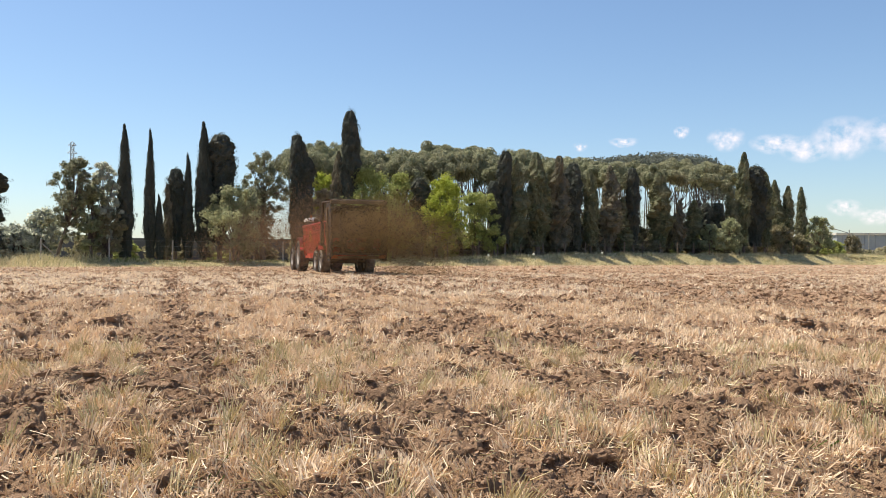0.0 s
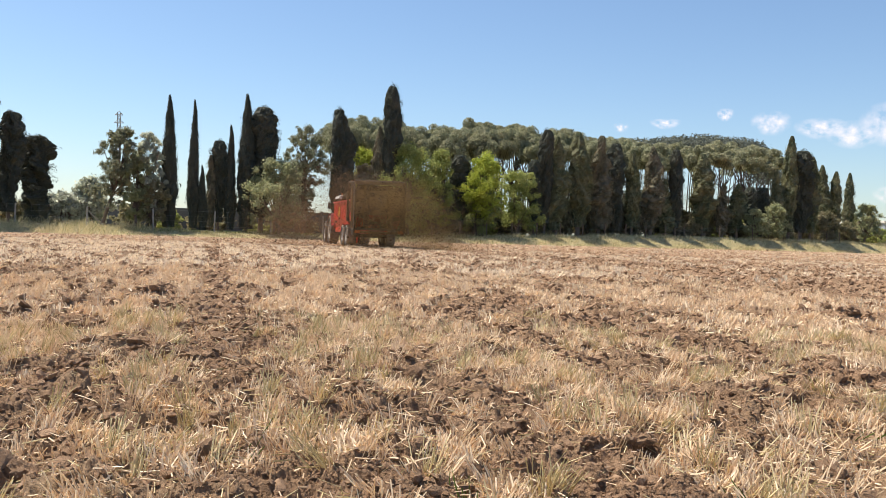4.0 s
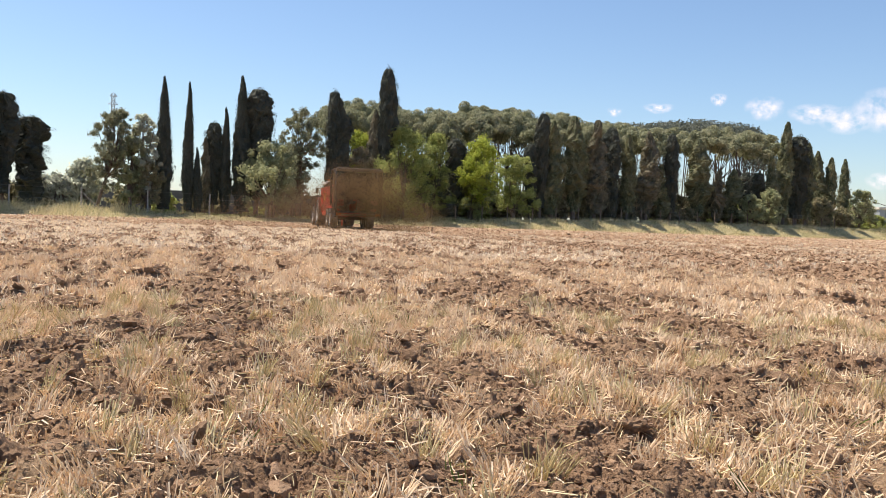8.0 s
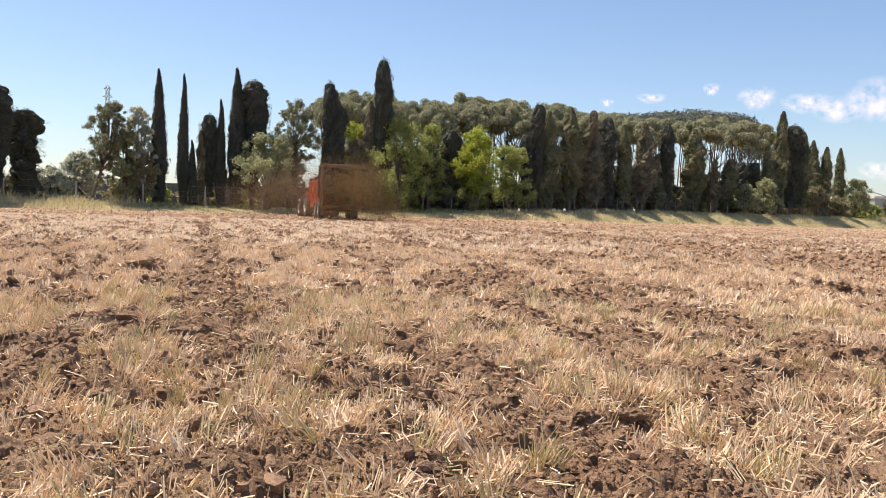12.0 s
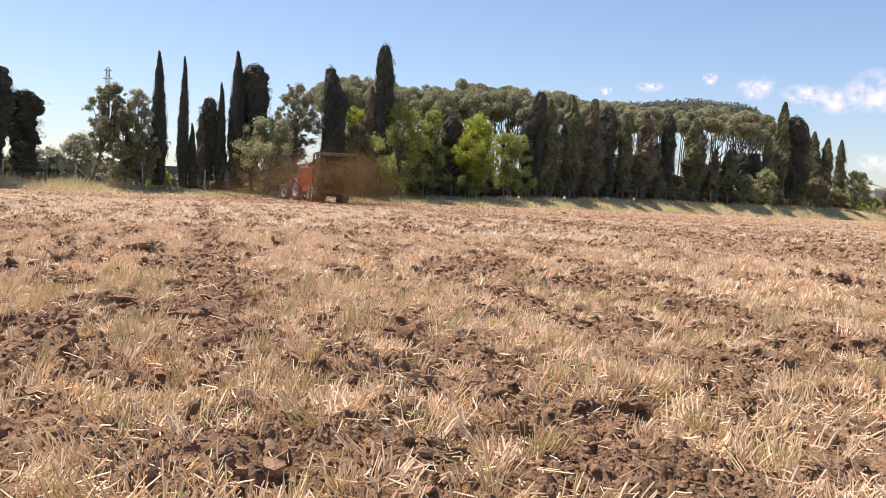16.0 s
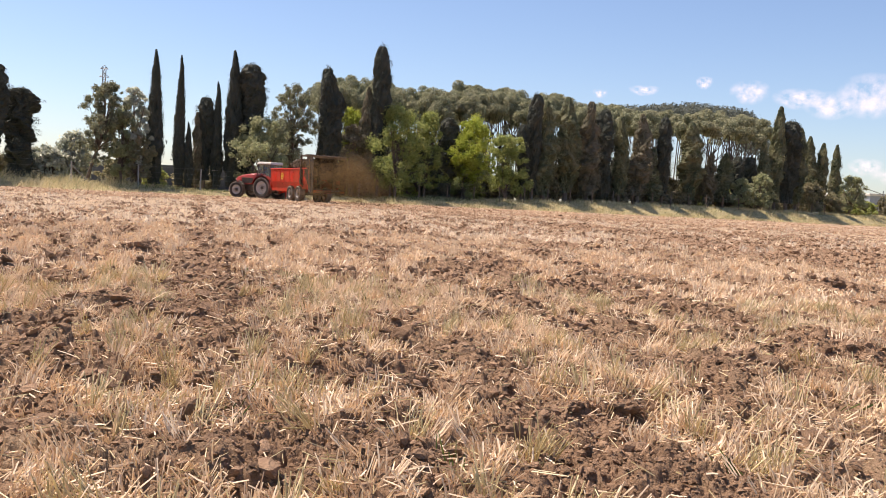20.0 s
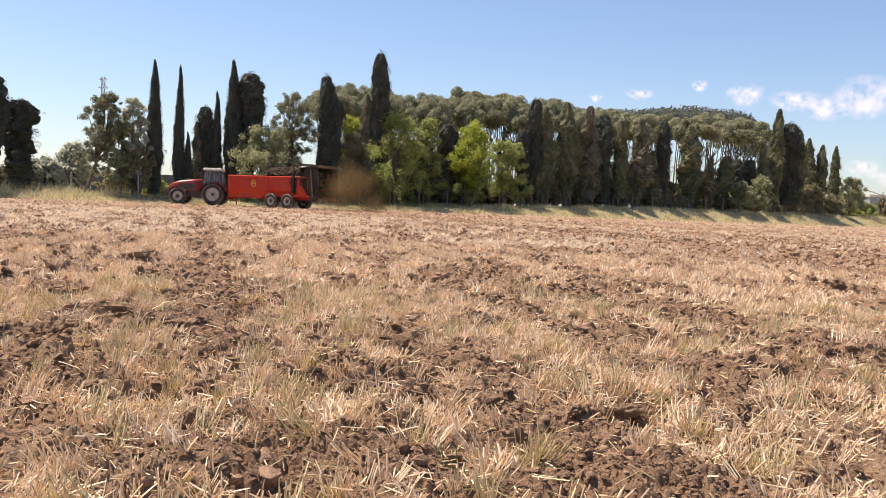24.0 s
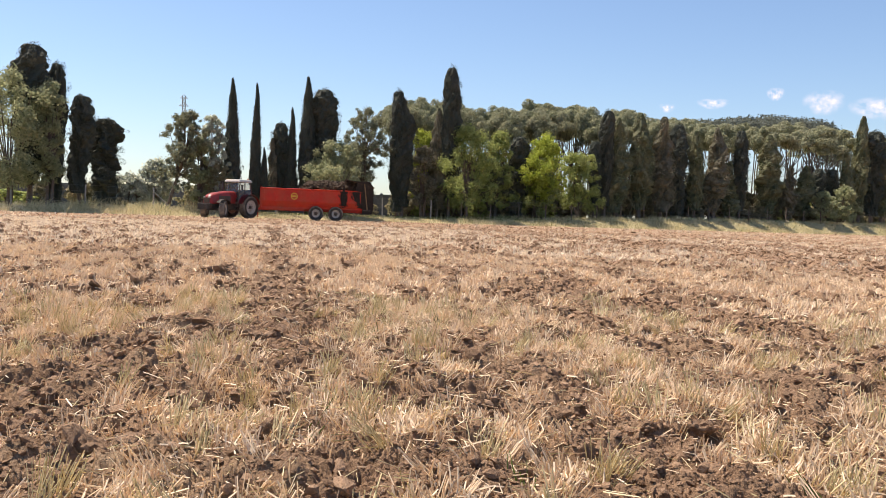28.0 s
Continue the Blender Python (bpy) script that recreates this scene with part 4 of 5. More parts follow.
def plant_understorey():
    """Low scrub and saplings that fill the foot of the row and the ground behind it."""
    label = "scrubby undergrowth bush between the trunks"
    models = [make_broadleaf(81 + k, 2.6, 3.0, (SCRUB, GREEN, CYPRESS_BROWN, SCRUB)[k], label, "bush", 0.08, 2200, 0.15, 1.05) for k in range(4)]
    used = set()
    rng = random.Random(3)
    for k in range(64):
        x = -46 + 118 * k / 63 + rng.uniform(-1, 1)
        back = rng.choice((1.5, 3, 5, 9, 14)) + rng.uniform(-1, 1)
        y = ROW[0] + back + ROW[1] * x
        if -34 < x < -17 and back < 4 and rng.random() < 0.7:
            continue
        model = models[k % 4]
        plant(model, x, y, rng.uniform(0.9, 2.6) * (2.1 if x > 3 and back > 2 else 1), rng.uniform(2.2, 3.8), 2.6, 3.0, rng.uniform(0, 360), model not in used)
        used.add(model)
    for k in range(40):
        x = -14 + 66 * k / 39 + rng.uniform(-0.6, 0.6)
        y = ROW[0] + rng.uniform(2, 7) + ROW[1] * x
        plant(models[(0, 2, 3)[k % 3]], x, y, rng.uniform(2.4, 4.6), rng.uniform(2.0, 3.2), 2.6, 3.0, rng.uniform(0, 360), False)
    dark = "dark dense tree in the depth of the wood"
    deep = [make_broadleaf(91 + k, 8.0, 6.0, THICKET, dark, "tree", 0.12, 7500, 0.19, 1.1, 0, 2) for k in range(3)]
    k = 0
    for back in (12, 22, 34):
        u = -0.13
        while u < 0.345:
            x, y = row_place(u + rng.uniform(-0.008, 0.008), back + rng.uniform(-3, 3))
            e = float(np.interp(u, (-0.13, 0.0, 0.33), (0.072, 0.068, 0.054))) * rng.uniform(0.7, 1.05)
            if -0.17 < u < -0.13 or 0.0 < u < 0.06 or 0.175 < u < 0.335:
                u += 0.02
                continue
            plant(deep[k % 3], x, y, 0.65 + e * y - seat(x, y), rng.uniform(0.040, 0.052) * y, 8.0, 6.0, rng.uniform(0, 360), k < 3)
            k += 1
            u += 0.05 * rng.uniform(0.85, 1.15)


plant_understorey()

# ---- verge, fence, distance ----
def verge_grass():
    rng = np.random.default_rng(77)
    n = 115000
    x = rng.uniform(-62, 92, n)
    b = rng.uniform(-0.6, 6.5, n) ** 1.0
    k = math.hypot(1, EDGE[1])
    y = EDGE[0] + EDGE[1] * x + b * k
    keep = rng.random(n) < 0.25 + fbm(x * 0.5, y * 0.5, 81, 3)
    x, y, b = x[keep], y[keep], b[keep]
    m = len(x)
    tall = (0.12 + 1.5 * np.clip(fbm(x * 0.55, y * 0.55, 83, 4, 0.6) - 0.25, 0, 1) * (1 - 0.75 * smooth01(x, -29, -24) + 0.3 * smooth01(x, -12, -4))) * rng.uniform(0.4, 1.2, m)
    base = np.column_stack((x, y, height(x, y) - 0.02))
    lean = np.column_stack((rng.normal(0.1, 0.45, m), rng.normal(0, 0.45, m), np.ones(m)))
    v, f = stalks(base, base + lean * tall[:, None], rng.uniform(0.005, 0.015, m), rng, True)
    ob = new("verge_grass", mesh_of("verge_grass", v, f, (GRASS_DRY, WEED), (rng.random(m) < 0.14 * fbm(x * 0.2, y * 0.2, 85, 2) * smooth01(x, -36, -24) + 0.02 + 0.5 * smooth01(x, -29, -25) * smooth01(b, 1.5, 3.5) * (1 - smooth01(x, -6, 4)) + 0.05 * smooth01(x, -12, -4)).astype(int)))
    tagged(ob, "tall dry grass with green weeds along the field's edge", "grass", kind="stuff")


verge_grass()


def fence():
    """Concrete posts with wire mesh along the field's edge."""
    k = math.hypot(1, EDGE[1])
    ux, uy = 1 / k, EDGE[1] / k
    posts = []
    for i in range(34):
        d = -64 + (5.1 * i if i < 10 else 51 + 3.4 * (i - 10))
        x = d * ux
        y = EDGE[0] + 4.6 + EDGE[1] * x
        posts.append((x, y, seat(x, y)))
    root = new("wire_fence")
    shape = boxed(-0.05, 0.05, -0.05, 0.05, -0.3, 1.8, 0.012)
    me = bpy.data.meshes.new("post")
    shape.to_mesh(me)
    shape.free()
    me.materials.append(CONCRETE)
    slim = boxed(-0.045, 0.045, -0.045, 0.045, -0.3, 1.55, 0.01)
    wood = bpy.data.meshes.new("post")
    slim.to_mesh(wood)
    slim.free()
    wood.materials.append(BARK)
    for i, (x, y, z) in enumerate(posts):
        ob = new("post", me if x < -8 else wood)
        ob.parent = root
        ob.matrix_basis = pose(x, y, z, (i * 7) % 3 - 1, (i * 5) % 3 - 1, 38)
    for i in (5, 8):
        x, y, z = posts[i]
        bm = bmesh.new()
        rod(bm, (x, y, z + 1.5), (x + ux * 1.7, y + uy * 1.7, z - 0.1), 0.045, 8)
        part("brace", bm, CONCRETE, root, "slanting concrete brace")
    mesh = bmesh.new()
    for a, b in zip(posts, posts[1:]):
        for h in (0.1, 0.5, 0.9, 1.3, 1.75):
            rod(mesh, (a[0], a[1], a[2] + h), (b[0], b[1], b[2] + h), 0.0035, 4)
        for q in range(1, 9):
            s = q / 9
            p = [a[j] + (b[j] - a[j]) * s for j in range(3)]
            rod(mesh, (p[0], p[1], p[2] + 0.1), (p[0], p[1], p[2] + 1.75), 0.0022, 3)
    part("mesh_wire", mesh, WIRE, root, "thin galvanised wire mesh")
    tagged(root, "wire mesh fence on grey concrete posts along the field", "fence")


def far_wall():
    """A long dark wall beyond the left-hand trees."""
    root = new("boundary_wall")
    for i in range(16):
        x0 = -120 + 7.5 * i
        y0, y1 = 112 + 0.25 * (x0 + 60), 112 + 0.25 * (x0 + 67.5)
        bm = boxed(0, 7.80, -0.12, 0.12, -0.5, 3.25 + 0.05 * ((i * 3) % 2), 0.02)
        part("panel", bm, DARKWALL, root, "", pose(x0, y0, 0.1, 0, 0, math.degrees(math.atan2(y1 - y0, 7.5))))
        part("pillar", boxed(-0.2, 0.2, -0.2, 0.2, -0.5, 3.45, 0.03), DARKWALL, root, "", pose(x0, y0, 0.1))
    tagged(root, "long dark grey panel wall beyond the trees", "wall")


def warehouse():
    """A long low industrial hall far off."""
    root = new("warehouse")
    part("wall", boxed(0, 150, 0, 60, -1, 9.4, 0.1), CLADDING, root, "grey ribbed cladding wall")
    roof = bmesh.new()
    box(roof, -0.5, 150.5, -0.5, 60.5, 9.4, 10.2, 0.1)
    part("roof", roof, WHITEWALL, root, "pale roof edge")
    for k in range(38):
        part("rib", boxed(2 + 3.9 * k, 2.25 + 3.9 * k, -0.14, 0.02, -0.8, 9.3, 0), CLADDING, root)
    for k in range(6):
        part("gate", boxed(10 + 24 * k, 15 + 24 * k, -0.1, 0.0, -0.8, 4.2, 0.02), WHITEWALL, root, "pale roller gate")
    root.matrix_basis = pose(136, 300, 0, 0, 0, 4)
    tagged(root, "long low grey industrial hall on the horizon", "building")
    hut = new("white_shed")
    part("wall", boxed(-1.6, 1.6, -1.2, 1.2, -0.3, 2.3, 0.03), WHITEWALL, hut)
    part("roof", boxed(-1.8, 1.8, -1.4, 1.4, 2.3, 2.5, 0.03), CONCRETE, hut)
    part("door", boxed(-0.4, 0.4, -1.25, -1.2, -0.2, 1.8, 0.01), CLADDING, hut)
    hut.matrix_basis = pose(104, 215, 0.1, 0, 0, 20)
    tagged(hut, "small white shed near the far hall", "shed")


def street_lamps():
    for k, (x, y, arm) in enumerate(((84.6, 181, 1), (98, 200, 0))):
        root = new("street_lamp")
        bm = bmesh.new()
        rod(bm, (0, 0, -0.5), (0, 0, 7.0), 0.10, 8)
        part("pole", bm, WIRE, root)
        if arm:
            bm = bmesh.new()
            rod(bm, (0, 0, 6.3), (-3.0, 0, 7.2), 0.07, 8)
            part("arm", bm, WIRE, root)
            part("lamp_head", boxed(-4.2, -3.0, -0.2, 0.2, 7.1, 7.3, 0.05), WIRE, root, "grey lamp head")
        root.matrix_basis = pose(x, y, 0)
        tagged(root, "grey street lamp on a tall pole", "street lamp")


def pylon():
    """A lattice mast far behind the left-hand trees."""
    root = new("lattice_pylon")
    legs = bmesh.new()
    tall = 38.0
    for sx in (-1, 1):
        for sy in (-1, 1):
            rod(legs, (sx * 3, sy * 3, -1), (sx * 0.5, sy * 0.5, tall * 0.7), 0.11, 5)
            rod(legs, (sx * 0.5, sy * 0.5, tall * 0.7), (sx * 0.5, sy * 0.5, tall), 0.10, 5)
    part("legs", legs, WIRE, root)
    br = bmesh.new()
    for k in range(18):
        z = k * tall / 18
        w0 = 3 - 2.5 * min(1, z / (0.7 * tall))
        w1 = 3 - 2.5 * min(1, (z + tall / 18) / (0.7 * tall))
        for s in (-1, 1):
            rod(br, (-w0, s * w0, z), (w1, s * w1, z + tall / 18), 0.06, 4)
            rod(br, (w0, s * w0, z), (-w1, s * w1, z + tall / 18), 0.06, 4)
            rod(br, (-w0, s * w0, z), (w0, s * w0, z), 0.06, 4)
    part("bracing", br, WIRE, root)
    for z, w in ((tall - 0.8, 1.2), (tall - 3.4, 1.5), (tall - 7, 1.3)):
        bm = bmesh.new()
        rod(bm, (-w, 0, z), (w, 0, z), 0.13, 5)
        rod(bm, (-w, 0, z), (0, 0, z + 1.2), 0.08, 4)
        rod(bm, (w, 0, z), (0, 0, z + 1.2), 0.08, 4)
        part("cross_arm", bm, WIRE, root)
    root.matrix_basis = pose(-120.5, 282, 0, 0, 0, 20)
    tagged(root, "thin grey lattice power pylon rising behind the trees", "pylon")


def far_woods():
    """A wooded rise far behind the pines: uneven crowns on a low hill."""
    rng = np.random.default_rng(12)
    n = 300
    u = rng.uniform(-0.03, 0.33, n)
    y = rng.uniform(225, 330, n)
    x = u * y
    e = 0.119 + 0.011 * np.exp(-((u - 0.02) / 0.045) ** 2) + 0.007 * np.exp(-((u - 0.25) / 0.05) ** 2) - 0.045 * smooth01(u, 0.29, 0.35)
    top = e * y * rng.uniform(0.93, 1.0, n)
    cs = np.column_stack((x, y, top - 3))
    rs = np.column_stack((rng.uniform(5, 9, n), rng.uniform(5, 9, n), rng.uniform(2.4, 3.6, n)))
    p, d = shell(cs, rs, 60000, rng, -0.5, 0.5)
    v, f = leaves(p, d, 0.36, 1.2, rng, 0.3)
    wood = [tube([(x[i], y[i], -1), (x[i] + 0.7 * math.sin(5 * i), y[i], top[i] * 0.5), (x[i] + 1.2 * math.sin(9 * i), y[i], top[i] - 3)], [0.2, 0.15, 0.08], 4) for i in range(0, n, 2)]
    tv, tf = join(wood)
    v, f = join(((v, f), (tv, tf)))
    index = np.concatenate((np.zeros(60000, int), np.ones(len(tf), int)))
    ob = new("far_woods", mesh_of("far_woods", v, f, (FARWOOD, BARK_PALE), index))
    tagged(ob, "dark green pine woods on a low rise far behind", "woods", kind="stuff")


def hedge_line():
    """Scrub along the road at the far right."""
    rng = np.random.default_rng(14)
    n = 70
    y = rng.uniform(150, 190, n)
    x = rng.uniform(0.44, 0.62, n) * y
    cs = np.column_stack((x, y, rng.uniform(0.2, 1.8, n)))
    rs = np.column_stack((rng.uniform(1.2, 2.6, n), rng.uniform(1, 2, n), rng.uniform(0.8, 1.8, n)))
    p, d = shell(cs, rs, 9000, rng, -0.5, 0.6)
    v, f = leaves(p, d, 0.3, 1.2, rng, 0.3)
    ob = new("roadside_scrub", mesh_of("roadside_scrub", v, f, (SCRUB,)))
    tagged(ob, "green and dry scrub along the far road", "scrub", kind="stuff")


CLOUD_DRIFT = -0.00079      # sideways per metre ahead, each second


def clouds():
    """Small fair-weather clouds low in the sky, very far off: bearing and height at 12 s, width, height."""
    made = []
    for k, (u, e, w, h) in enumerate(((0.198, 0.137, 0.036, 0.013), (0.1485, 0.1312, 0.018, 0.011), (0.265, 0.149, 0.02, 0.016), (0.3164, 0.1405, 0.046, 0.030), (0.372, 0.136, 0.060, 0.026),
                                      (0.408, 0.130, 0.062, 0.034), (0.452, 0.143, 0.075, 0.056), (0.49, 0.052, 0.06, 0.024), (0.452, 0.062, 0.04, 0.022), (0.52, 0.150, 0.10, 0.05))):
        d = 3200.0
        g = [(i / 12 - 0.5, j / 6 - 0.5) for j in range(7) for i in range(13)]
        v = [(a * w * d, 60 * math.cos(a * 3), b * h * d) for a, b in g]
        f = [(j * 13 + i, j * 13 + i + 1, (j + 1) * 13 + i + 1, (j + 1) * 13 + i) for j in range(6) for i in range(12)]
        me = mesh_of("cloud", np.array(v), np.array(f), (CLOUDS[k % 4],), None, True)
        ob = new("cloud", me)
        ob.matrix_basis = pose(u * d, d, e * d, 0, 0, -math.degrees(math.atan(u)))
        made.append((tagged(ob, "small white fair-weather cloud", "cloud", "clouds", "structure"), u, e))
    return made


CLOUDS = [m_cloud(k) for k in range(4)]
far_wall()
warehouse()
street_lamps()
pylon()
far_woods()
hedge_line()
sky_clouds = clouds()
fence()

# ---- tractor and spreader: +y is forward, the rear (or only) axle stands over the origin ----
def make_wheel(parent, x, y, r, rim_r, w, lugs, lug_h, label):
    """A wheel on its hub at axle height: hub, dished rim, tyre with lugs."""
    s = 1 if x > 0 else -1
    hub = lathe([(0.0, 0.36 * w * s), (0.07, 0.36 * w * s), (0.13, 0.30 * w * s), (0.13, -0.3 * w * s), (0.0, -0.3 * w * s)], 16)
    for k in range(8):
        a = k * math.pi / 4
        rod(hub, (0.24 * w * s, 0.18 * math.cos(a) * rim_r / 0.4, 0.18 * math.sin(a) * rim_r / 0.4), (0.31 * w * s, 0.18 * math.cos(a) * rim_r / 0.4, 0.18 * math.sin(a) * rim_r / 0.4), 0.022, 6)
    wheel = part("wheel", hub, STEEL, parent, label, pose(x, y, r))
    rim = lathe([(0.1, 0.2 * w * s), (rim_r * 0.62, 0.24 * w * s), (rim_r * 0.8, 0.08 * w * s), (rim_r * 0.93, 0.40 * w * s), (rim_r * 1.03, 0.42 * w * s),
                 (rim_r * 1.03, -0.42 * w * s), (rim_r * 0.9, -0.38 * w * s), (rim_r * 0.75, 0.0), (0.1, 0.1 * w * s)], 32)
    part("rim", rim, RIM, wheel)
    tyre = lathe([(rim_r, 0.38 * w), (rim_r * 1.12, 0.47 * w), (r * 0.86, 0.5 * w), (r * 0.95, 0.44 * w), (r - lug_h, 0.3 * w), (r - lug_h, -0.3 * w),
                  (r * 0.95, -0.44 * w), (r * 0.86, -0.5 * w), (rim_r * 1.12, -0.47 * w), (rim_r, -0.38 * w)], 40, True)
    for k in range(lugs):
        for side in (1, -1):
            bar = bmesh.new()
            box(bar, 0.02 * w if side > 0 else -0.47 * w, 0.47 * w if side > 0 else -0.02 * w, -0.03 * r, 0.03 * r, r - lug_h - 0.02, r, 0)
            bmesh.ops.rotate(bar, verts=bar.verts, cent=(0, 0, r), matrix=Matrix.Rotation(radians(32 * side), 3, "Z"))
            bmesh.ops.rotate(bar, verts=bar.verts, cent=(0, 0, 0), matrix=Matrix.Rotation(2 * math.pi * (k + (0.5 if side > 0 else 0)) / lugs, 3, "X"))
            me = bpy.data.meshes.new("lug")
            bar.to_mesh(me)
            bar.free()
            tyre.from_mesh(me)
            bpy.data.meshes.remove(me)
    # shade painted on the sidewalls; the tread is paler, dusty and as if sunlit
    for f in tyre.faces:
        f.material_index = int(math.hypot(*f.calc_center_median().yz) > 0.9 * r)
    part("tyre", tyre, SHADED_RUBBER, wheel, "rubber tyre with dust-caked tread and sidewalls darkened for shade").data.materials.append(TYRE)
    return wheel


def make_tractor():
    t = new("tractor")
    wheels = [make_wheel(t, s * 0.93, 0, 0.86, 0.50, 0.52, 18, 0.05, "large rear wheel") for s in (-1, 1)]
    fronts = [make_wheel(t, s * 0.90, 2.72, 0.64, 0.36, 0.42, 16, 0.04, "front wheel") for s in (-1, 1)]
    # bonnet: nose slopes down
    hood = bmesh.new()
    rings = []
    for y, z0, z1, w in ((0.95, 1.10, 2.02, 0.46), (1.8, 1.08, 1.98, 0.46), (2.7, 1.05, 1.86, 0.43), (3.25, 1.02, 1.70, 0.39), (3.48, 1.05, 1.50, 0.33)):
        rings.append([hood.verts.new(c) for c in ((-w, y, z0), (-w, y, z1 - 0.16), (-w * 0.72, y, z1 - 0.03), (0, y, z1), (w * 0.72, y, z1 - 0.03), (w, y, z1 - 0.16), (w, y, z0))])
    for a, b in zip(rings, rings[1:]):
        for k in range(6):
            hood.faces.new((a[k], a[k + 1], b[k + 1], b[k])).smooth = True
    hood.faces.new(rings[-1])
    hood.faces.new(rings[0][::-1])
    bmesh.ops.recalc_face_normals(hood, faces=hood.faces)
    part("hood", hood, MAROON, t, "rounded red bonnet")
    part("grille", boxed(-0.27, 0.27, 3.42, 3.52, 1.08, 1.42, 0.02), STEEL, t, "black front grille")
    for s in (-1, 1):
        part("headlight", boxed(s * 0.22 - 0.09, s * 0.22 + 0.09, 3.40, 3.51, 1.44, 1.54, 0.02), LAMPG, t, "clear headlight")
        part("side_vent", boxed(s * 0.455 - 0.015, s * 0.455 + 0.015, 1.5, 2.7, 1.2, 1.62, 0.01), STEEL, t, "dark side louvre")
    chassis = boxed(-0.3, 0.3, -0.35, 3.3, 0.62, 1.12, 0.05)
    rod(chassis, (-0.85, 0, 0.86), (0.85, 0, 0.86), 0.16)
    rod(chassis, (-0.8, 2.72, 0.64), (0.8, 2.72, 0.64), 0.10)
    part("chassis", chassis, STEEL, t, "dark gearbox and axles")
    weights = boxed(-0.42, 0.42, 3.5, 3.95, 0.62, 1.05, 0.05)
    for k in range(7):
        box(weights, -0.40 + k * 0.118, -0.31 + k * 0.118, 3.52, 4.0, 0.58, 1.02, 0.02)
    part("front_weights", weights, STEEL, t, "dark front ballast weights")
    # cab
    part("cab_floor", boxed(-0.72, 0.72, -0.55, 0.95, 1.05, 1.22, 0.03), STEEL, t)
    for s in (-1, 1):
        for y0, y1, dz in ((-0.62, -0.42, 0), (0.28, 0.20, 0), (0.98, 0.72, 0)):
            bm = bmesh.new()
            rod(bm, (s * 0.74, y0, 1.15), (s * 0.66, y1, 2.72), 0.04, 8)
            part("cab_pillar", bm, STEEL, t, "black cab pillar")
        door = bmesh.new()
        vs = [door.verts.new(c) for c in ((s * 0.735, 0.30, 1.22), (s * 0.735, 0.93, 1.30), (s * 0.665, 0.70, 2.68), (s * 0.665, 0.22, 2.68))]
        door.faces.new(vs)
        bmesh.ops.solidify(door, geom=door.faces[:], thickness=0.008)
        part("side_window", door, GLASS, t, "dusty cab window").visible_shadow = False
        rear = bmesh.new()
        vs = [rear.verts.new(c) for c in ((s * 0.735, -0.58, 1.75), (s * 0.735, 0.24, 1.75), (s * 0.665, 0.18, 2.68), (s * 0.665, -0.42, 2.68))]
        rear.faces.new(vs)
        bmesh.ops.solidify(rear, geom=rear.faces[:], thickness=0.008)
        part("side_window", rear, GLASS, t, "dusty cab window").visible_shadow = False
        # fender over the rear wheel
        fen = bmesh.new()
        arc = [(0.98 * math.cos(radians(a)), 0.86 + 0.98 * math.sin(radians(a))) for a in range(15, 166, 15)]
        lo = [fen.verts.new((s * 0.64, y, z)) for y, z in arc]
        hi = [fen.verts.new((s * 1.18, y, z)) for y, z in arc]
        for k in range(len(arc) - 1):
            fen.faces.new((lo[k], lo[k + 1], hi[k + 1], hi[k])).smooth = True
        bmesh.ops.solidify(fen, geom=fen.faces[:], thickness=0.05)
        part("fender", fen, MAROON, t, "red rear mudguard")
        ffen = bmesh.new()
        arc = [(2.72 + 0.74 * math.cos(radians(a)), 0.64 + 0.74 * math.sin(radians(a))) for a in range(40, 151, 18)]
        lo = [ffen.verts.new((s * 0.72, y, z)) for y, z in arc]
        hi = [ffen.verts.new((s * 1.1, y, z)) for y, z in arc]
        for k in range(len(arc) - 1):
            ffen.faces.new((lo[k], lo[k + 1], hi[k + 1], hi[k])).smooth = True
        bmesh.ops.solidify(ffen, geom=ffen.faces[:], thickness=0.03)
        part("front_fender", ffen, STEEL, t, "dark front mudguard")
        step = boxed(s * 0.78 - 0.12, s * 0.78 + 0.12, 0.95, 1.3, 0.55, 0.6, 0.01)
        box(step, s * 0.76 - 0.12, s * 0.76 + 0.12, 0.95, 1.3, 0.85, 0.9, 0.01)
        rod(step, (s * 0.7, 0.97, 0.5), (s * 0.7, 0.97, 1.2), 0.025)
        rod(step, (s * 0.7, 1.28, 0.5), (s * 0.7, 1.28, 1.2), 0.025)
        part("step", step, STEEL, t, "cab step")
        mirror = bmesh.new()
        rod(mirror, (s * 0.68, 0.8, 2.5), (s * 1.05, 0.95, 2.45), 0.018, 6)
        box(mirror, s * 1.08 - 0.09, s * 1.08 + 0.09, 0.93, 0.99, 2.12, 2.5, 0.02)
        part("mirror", mirror, STEEL, t, "wing mirror")
        part("tail_light", boxed(s * 0.95 - 0.12, s * 0.95 + 0.12, -0.98, -0.92, 1.32, 1.42, 0.01), ORANGE, t, "amber rear lamp")
    for name, y0, y1, z0 in (("windscreen", 0.98, 0.74, 1.95), ("rear_window", -0.62, -0.44, 1.6)):
        bm = bmesh.new()
        k = (z0 - 1.15) / 1.55
        yb = y0 + (y1 - y0) * k
        bm.faces.new([bm.verts.new(c) for c in ((-0.7, yb, z0), (0.7, yb, z0), (0.64, y1, 2.68), (-0.64, y1, 2.68))])
        bmesh.ops.solidify(bm, geom=bm.faces[:], thickness=0.008)
        part(name, bm, GLASS, t, "dusty cab glass").visible_shadow = False
